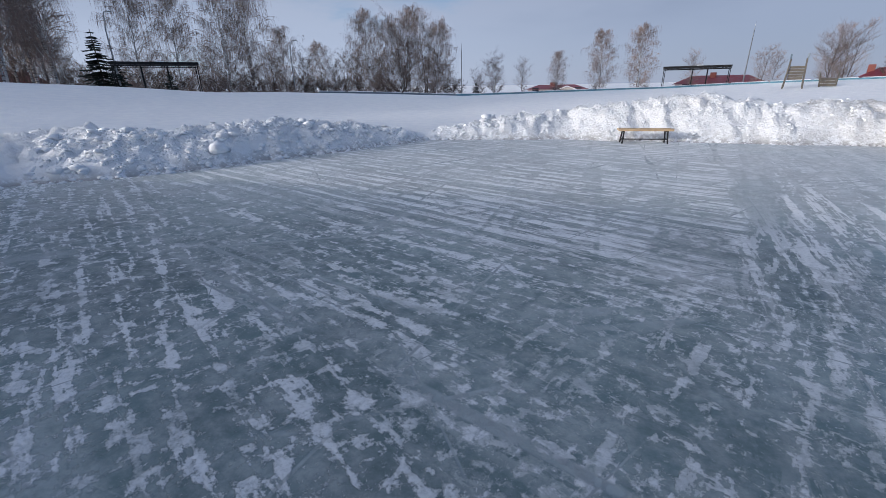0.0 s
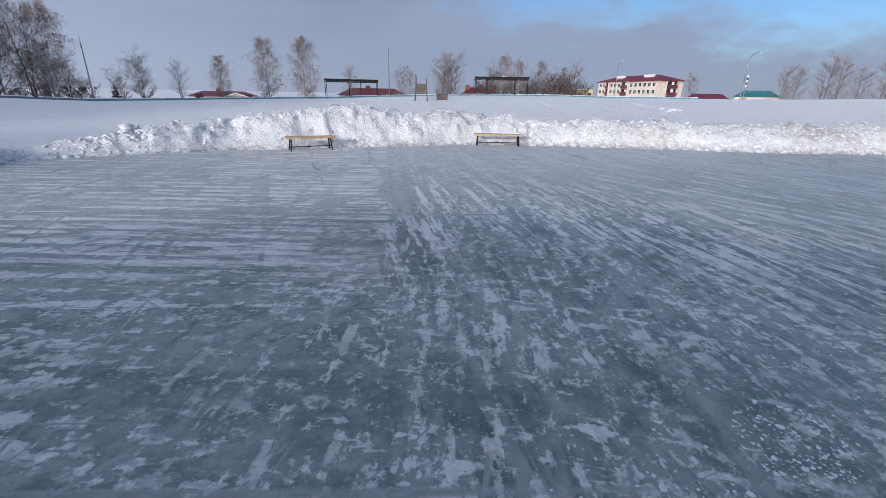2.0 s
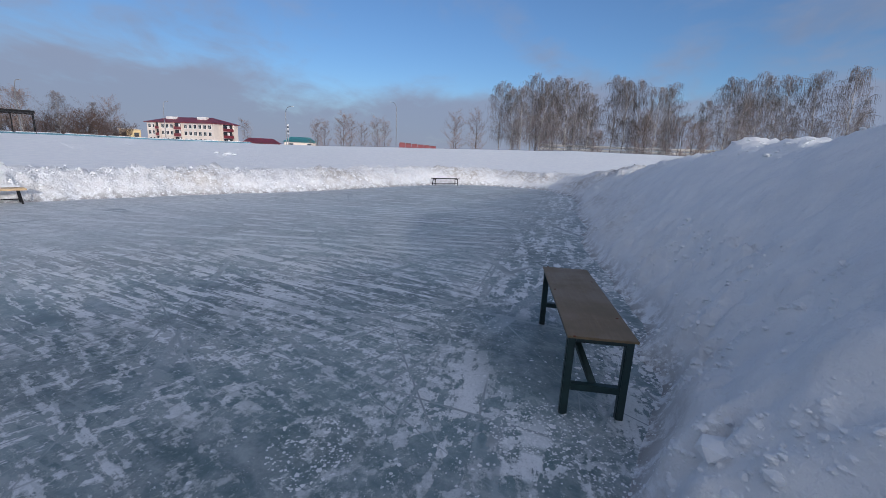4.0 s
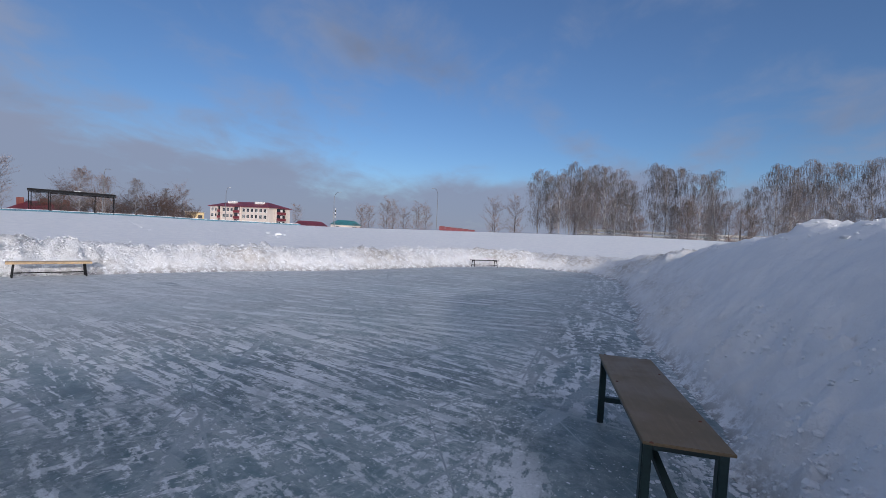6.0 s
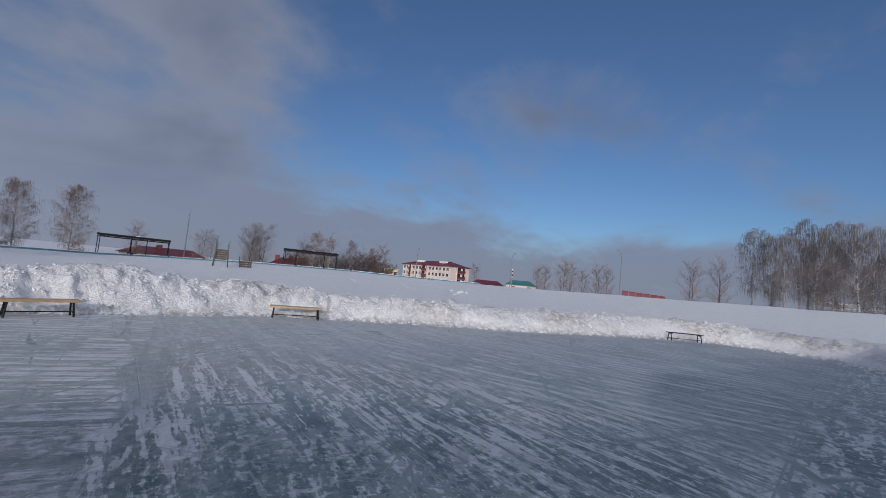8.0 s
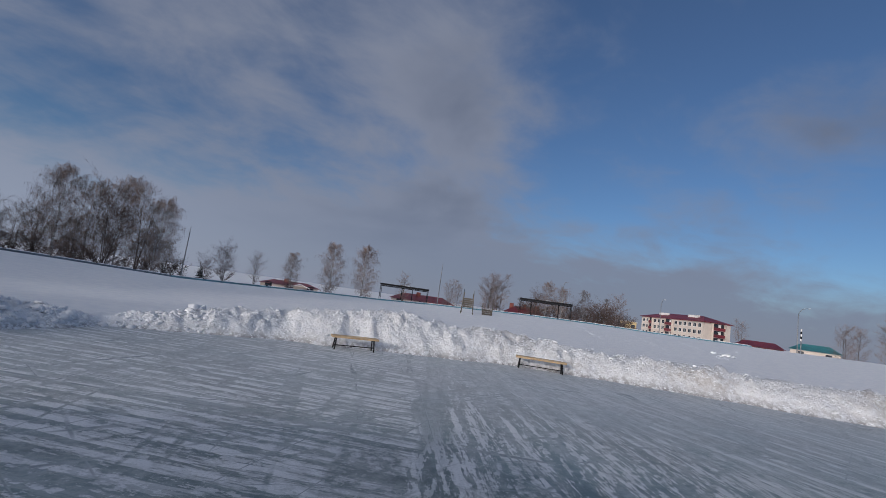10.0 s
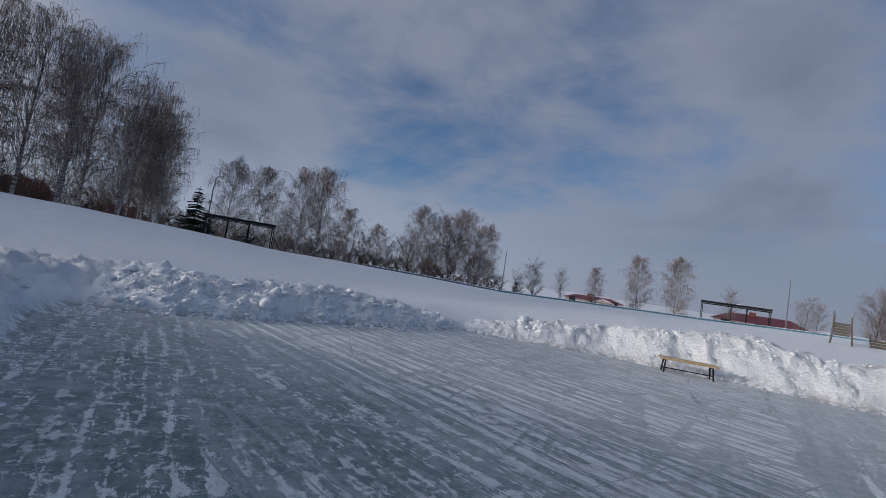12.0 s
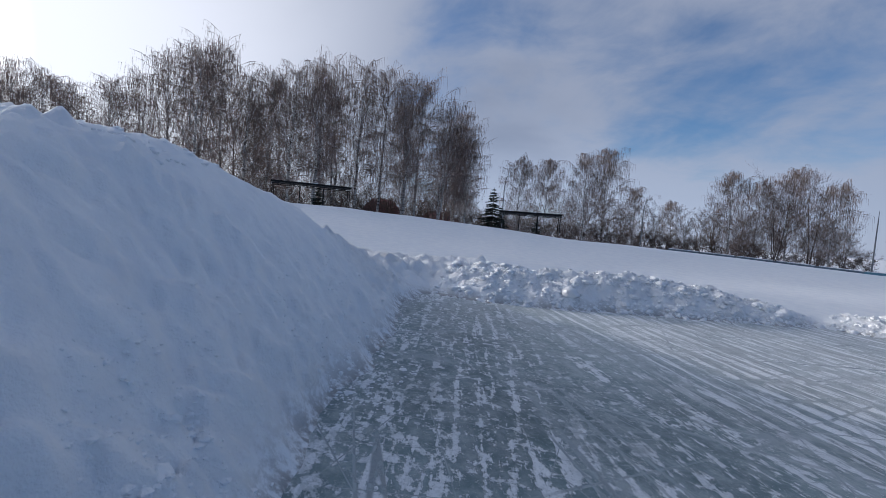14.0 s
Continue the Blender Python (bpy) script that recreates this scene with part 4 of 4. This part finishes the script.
def woods():
    r = random.Random(7)
    HT = 12.0
    birch = [tree_kind("birch", 10 + i, HT, "birch" if i % 3 else "twin", BIRCH_BARK, TWIGS, "tall bare birch with drooping brown twigs", "birch") for i in range(5)]
    frosty = [tree_kind("birch", 30 + i, HT, "slim", BIRCH_BARK, FROST_TWIGS, "bare birch with frosted drooping twigs", "birch") for i in range(3)]
    full = [tree_kind("birch", 90 + i, HT, "full", BIRCH_BARK, TWIGS, "full-crowned bare birch with drooping twigs", "birch") for i in range(3)]
    bare = [tree_kind("tree", 50 + i, HT, "bare", DARK_BARK, TWIGS, "bare broadleaf tree with upright dark twigs", "tree") for i in range(3)]
    shrub = [tree_kind("shrub", 70 + i, HT, "shrub", DARK_BARK, RED_TWIGS, "bushy bare brown shrub behind the crest", "shrub") for i in range(2)]
    thicket = [tree_kind("thicket", 110 + i, HT, "thicket", DARK_BARK, BRUSH, "dense brown thicket behind the trees", "thicket") for i in range(3)]
    spruce = spruce_kind(5, 4.0)
    kinds = {"u": thicket, "n": full, "b": birch, "f": frosty, "t": bare, "s": shrub}

    def put(k, az, dist, el, group=""):
        kind = r.choice(kinds[k])
        o = plant(kind, HT, az, dist, el, r.uniform(0, 360))
        if group:
            o["group"] = group
        return o

    # the grove in the west, seen against the light
    top = [(-94, 12.5), (-89, 12.5), (-83, 10.8), (-79, 12), (-75.5, 16), (-71, 17.9), (-66, 15.5), (-61, 17.7), (-57.6, 18.8), (-53.6, 19.2), (-50, 17.2), (-46.4, 17.5), (-43.4, 15.8), (-39.5, 13.7), (-38, 12.9)]
    az = -93.0
    while az < -39:
        el = float(np.interp(az, [a for a, _ in top], [e for _, e in top]))
        put("b", az, r.uniform(40, 47), el * r.uniform(0.94, 1.03), "western birch grove")
        if r.random() < 0.6:
            put("b" if r.random() < 0.7 else "t", az + r.uniform(0.5, 1.4), r.uniform(48, 58), el * r.uniform(0.70, 0.95), "western birch grove")
        az += r.uniform(2.2, 3.0)
    az = -66.0
    while az < -38:
        put("s", az, r.uniform(44, 56), r.uniform(3.6, 5.6), "undergrowth")
        az += r.uniform(1.8, 3.0)
    # single trees to the north
    for k, az, dist, el in (("b", -40, 43, 12.7), ("b", -41.6, 45, 12.1), ("n", -32.9, 44, 9.3), ("n", -29.4, 45, 9.3), ("n", -24.7, 44, 10), ("n", -22.3, 46, 10.7), ("n", -18.6, 50, 6.3), ("n", -14.6, 52, 4.9), ("t", -11.6, 52, 3.7),
                            ("n", -8.9, 47, 8.3), ("n", -6.3, 50, 7.3), ("s", -4.7, 47, 6.9), ("n", -3.7, 48, 8.6), ("t", -1.8, 49, 7.8), ("n", -0.2, 47, 7),
                            ("s", -10, 52, 5.1), ("s", -13, 50, 3.2), ("s", -16.3, 50, 3.9), ("s", -20.2, 50, 4.5), ("s", -26.4, 50, 4.9), ("s", -7.2, 50, 4.4), ("s", -1.1, 51, 4.6), ("s", 0.9, 49, 3.1),
                            ("s", 5, 52, 1.7), ("s", 6.9, 52, 3.3), ("t", 10.3, 54, 2.7), ("n", 14.4, 58, 3.5), ("n", 19.3, 58, 5.5), ("n", 23.4, 58, 5.9),
                            ("t", 28.9, 60, 2.9), ("t", 35.1, 58, 3), ("t", 36.2, 60, 2.4), ("t", 40.5, 56, 4.3), ("s", 40.9, 57, 3.9), ("t", 41.6, 57, 4.5),
                            ("s", 46.3, 62, 3.2), ("b", 47.7, 66, 4.3), ("b", 49.7, 64, 3.8), ("f", 52.3, 70, 4), ("s", 53.2, 70, 2.4), ("s", 54.1, 72, 2.7), ("f", 55.1, 74, 3.3), ("t", 56.4, 72, 3.7), ("s", 55.7, 70, 2.5), ("s", 51.2, 70, 2.5),
                            ("t", 68.8, 135, 2.5), ("t", 77, 72, 3.1), ("t", 78.1, 73, 2.8), ("t", 80.2, 70, 3.9), ("t", 81.3, 71, 3.7), ("t", 82.8, 72, 2.9), ("t", 84.5, 70, 3.7), ("t", 85.6, 71, 3.2),
                            ("t", 94.6, 64, 4.8), ("t", 97.5, 64, 5.1)):
        put(k, az, dist, el)
    az = -70.0
    while az < 3:
        crest = float(np.interp(az, [-56, -35, -20, 3], [1.5, 0.4, -0.4, -1.3]))
        put("u", az, r.uniform(44, 60), crest + (r.uniform(1.0, 2.2) if az < -38 else r.uniform(0.7, 2.0)), "undergrowth")
        az += r.uniform(1.0, 1.6) if az < -38 else r.uniform(0.6, 1.0)
    az = 44.6
    while az < 58:
        put("u", az, r.uniform(72, 80), r.uniform(1.1, 2.1), "undergrowth")
        az += r.uniform(0.5, 0.9)
    # the birches in the east
    for az, el in ((100.4, 8.8), (101.7, 8.1), (102.9, 8.4), (104.3, 9.7), (105.6, 8.7), (106.7, 9.4), (108.4, 9.3), (109.7, 8.9), (111, 7.7), (114, 9.5), (115.1, 8.9), (116.5, 9.0),
                   (118.5, 8.2), (119.8, 8.6), (123.5, 6.8), (125.3, 9.0), (126.6, 8.6), (128.2, 9.2), (130.1, 8.9), (132.4, 9.1), (135, 9.3)):
        put("f", az, r.uniform(60, 66), el, "eastern birch row")
        if r.random() < 0.55:
            put("f" if r.random() < 0.6 else "b", az + r.uniform(0.4, 1.0), r.uniform(68, 76), el * r.uniform(0.5, 0.8), "eastern birch row")
    for az, el in ((112.6, 3.3), (121.2, 5.2), (122.4, 5), (123.3, 4.2), (117.5, 5.2)):
        put("t", az, 60, el, "eastern birch row")
    for az, dist, el in ((-36.3, 36, 5.6), (-35.0, 36.5, 3.0), (-30.5, 36, 1.9), (-59.0, 38, 4.0), (4.5, 46, 0.4)):
        plant(spruce, 4.0, az, dist, el, r.uniform(0, 360))
    for k in (*thicket, *full, *birch, *frosty, *bare, *shrub, spruce):
        for o in (*k.children_recursive, k):
            bpy.data.objects.remove(o)


woods()


# ---------------------------------------------------------------- loose snow
def clods(name, label, count, pick, size, seed, flat=0.8):
    """Many small broken lumps of snow lying on the surface, one object."""
    r = random.Random(seed)
    shapes = []
    for k in range(6):
        bm = bmesh.new()
        bmesh.ops.create_icosphere(bm, subdivisions=1, radius=1)
        for v in bm.verts:
            v.co *= r.uniform(0.65, 1.2)
            v.co.z *= 0.75
        bm.verts.index_update()
        shapes.append((np.array([v.co for v in bm.verts]), np.array([[v.index for v in f.verts] for f in bm.faces])))
        bm.free()
    places = np.array([pick(r) for _ in range(count)])
    z = np.maximum(ground_height(places[:, 0], places[:, 1]), 0.0)
    verts, faces, start = [], [], 0
    for (x, y), h in zip(places, z):
        v, f = shapes[r.randrange(6)]
        s = size * math.exp(r.gauss(0, 0.45))
        a = r.uniform(0, 6.3)
        ca, sa = math.cos(a), math.sin(a)
        p = v * s
        verts.append(np.stack([p[:, 0] * ca - p[:, 1] * sa + x, p[:, 0] * sa + p[:, 1] * ca + y, p[:, 2] * flat + h - s * 0.15], 1))
        faces.append(f + start)
        start += len(v)
    me = sheet_mesh(name, np.concatenate(verts).tolist(), np.concatenate(faces).tolist(), SNOW, size > 0.02)
    tagged(new(name, me), label, "snow", kind="stuff")


def along_shore(r, first, last, lo, hi, power=1.0):
    i = r.randint(first, last) % len(SHORE)
    (ax, ay), (bx, by) = SHORE[i], SHORE[(i + 1) % len(SHORE)]
    s = r.random()
    x, y = ax + (bx - ax) * s, ay + (by - ay) * s
    n = Vector((-(by - ay), bx - ax)).normalized()
    d = lo + (hi - lo) * r.random() ** power
    return x + n.x * d, y + n.y * d


def clustered(r, pick, scale):
    """Picks a place, more often where the lumps gather."""
    for _ in range(6):
        p = pick(r)
        if float(layered(np.array([p[0]]), np.array([p[1]]), scale, 2, 61)[0]) > 0.1:
            break
    return p


clods("snow_clods", "broken lumps of snow on the ploughed heaps", 7500, lambda r: along_shore(r, 1, 17, 0.0, 1.8), 0.022, 1)
clods("heap_chunks", "broken chunks of snow on the shaded low heap", 1700, lambda r: along_shore(r, 0, 5, 0.05, 1.7), 0.05, 8, 0.75)
clods("snow_crumbs", "crumbs of snow along the foot of the big bank", 4200, lambda r: clustered(r, lambda q: along_shore(q, 19, 38, -0.5, 0.9, 0.8), 1.6), 0.014, 2)
clods("snow_litter", "scattered snow crumbs on the ice", 3000, lambda r: clustered(r, lambda q: (q.gauss(2.7, 1.0), q.gauss(-0.8, 0.65)), 1.1), 0.0062, 3, 0.5)
clods("bank_clods", "rough lumps of snow on the big bank", 1300, lambda r: clustered(r, lambda q: along_shore(q, 20, 38, 1.7, 3.3), 0.8), 0.024, 4)


def on_slope(r):
    """Places along the tracks that run down the eastern bank."""
    az, lean = r.choice(((51.9, 3.0), (37.0, 1.5), (57.9, 4.0), (63.3, 5.0), (68.8, -2.0), (90.0, -3.0), (38.0, 5.0)))
    f = r.random()
    x, y = at(az + lean * f + r.gauss(0, 0.25), 36 - 8 * f)
    return x, y


clods("slope_tracks", "broken snow of tracks down the embankment", 420, on_slope, 0.034, 5, 0.6)
clods("ice_blocks", "a few pale blocks of snow on the embankment", 8, lambda r: at(67.5 + r.gauss(0, 0.5), 31 + r.gauss(0, 1.0)), 0.16, 6, 0.9)
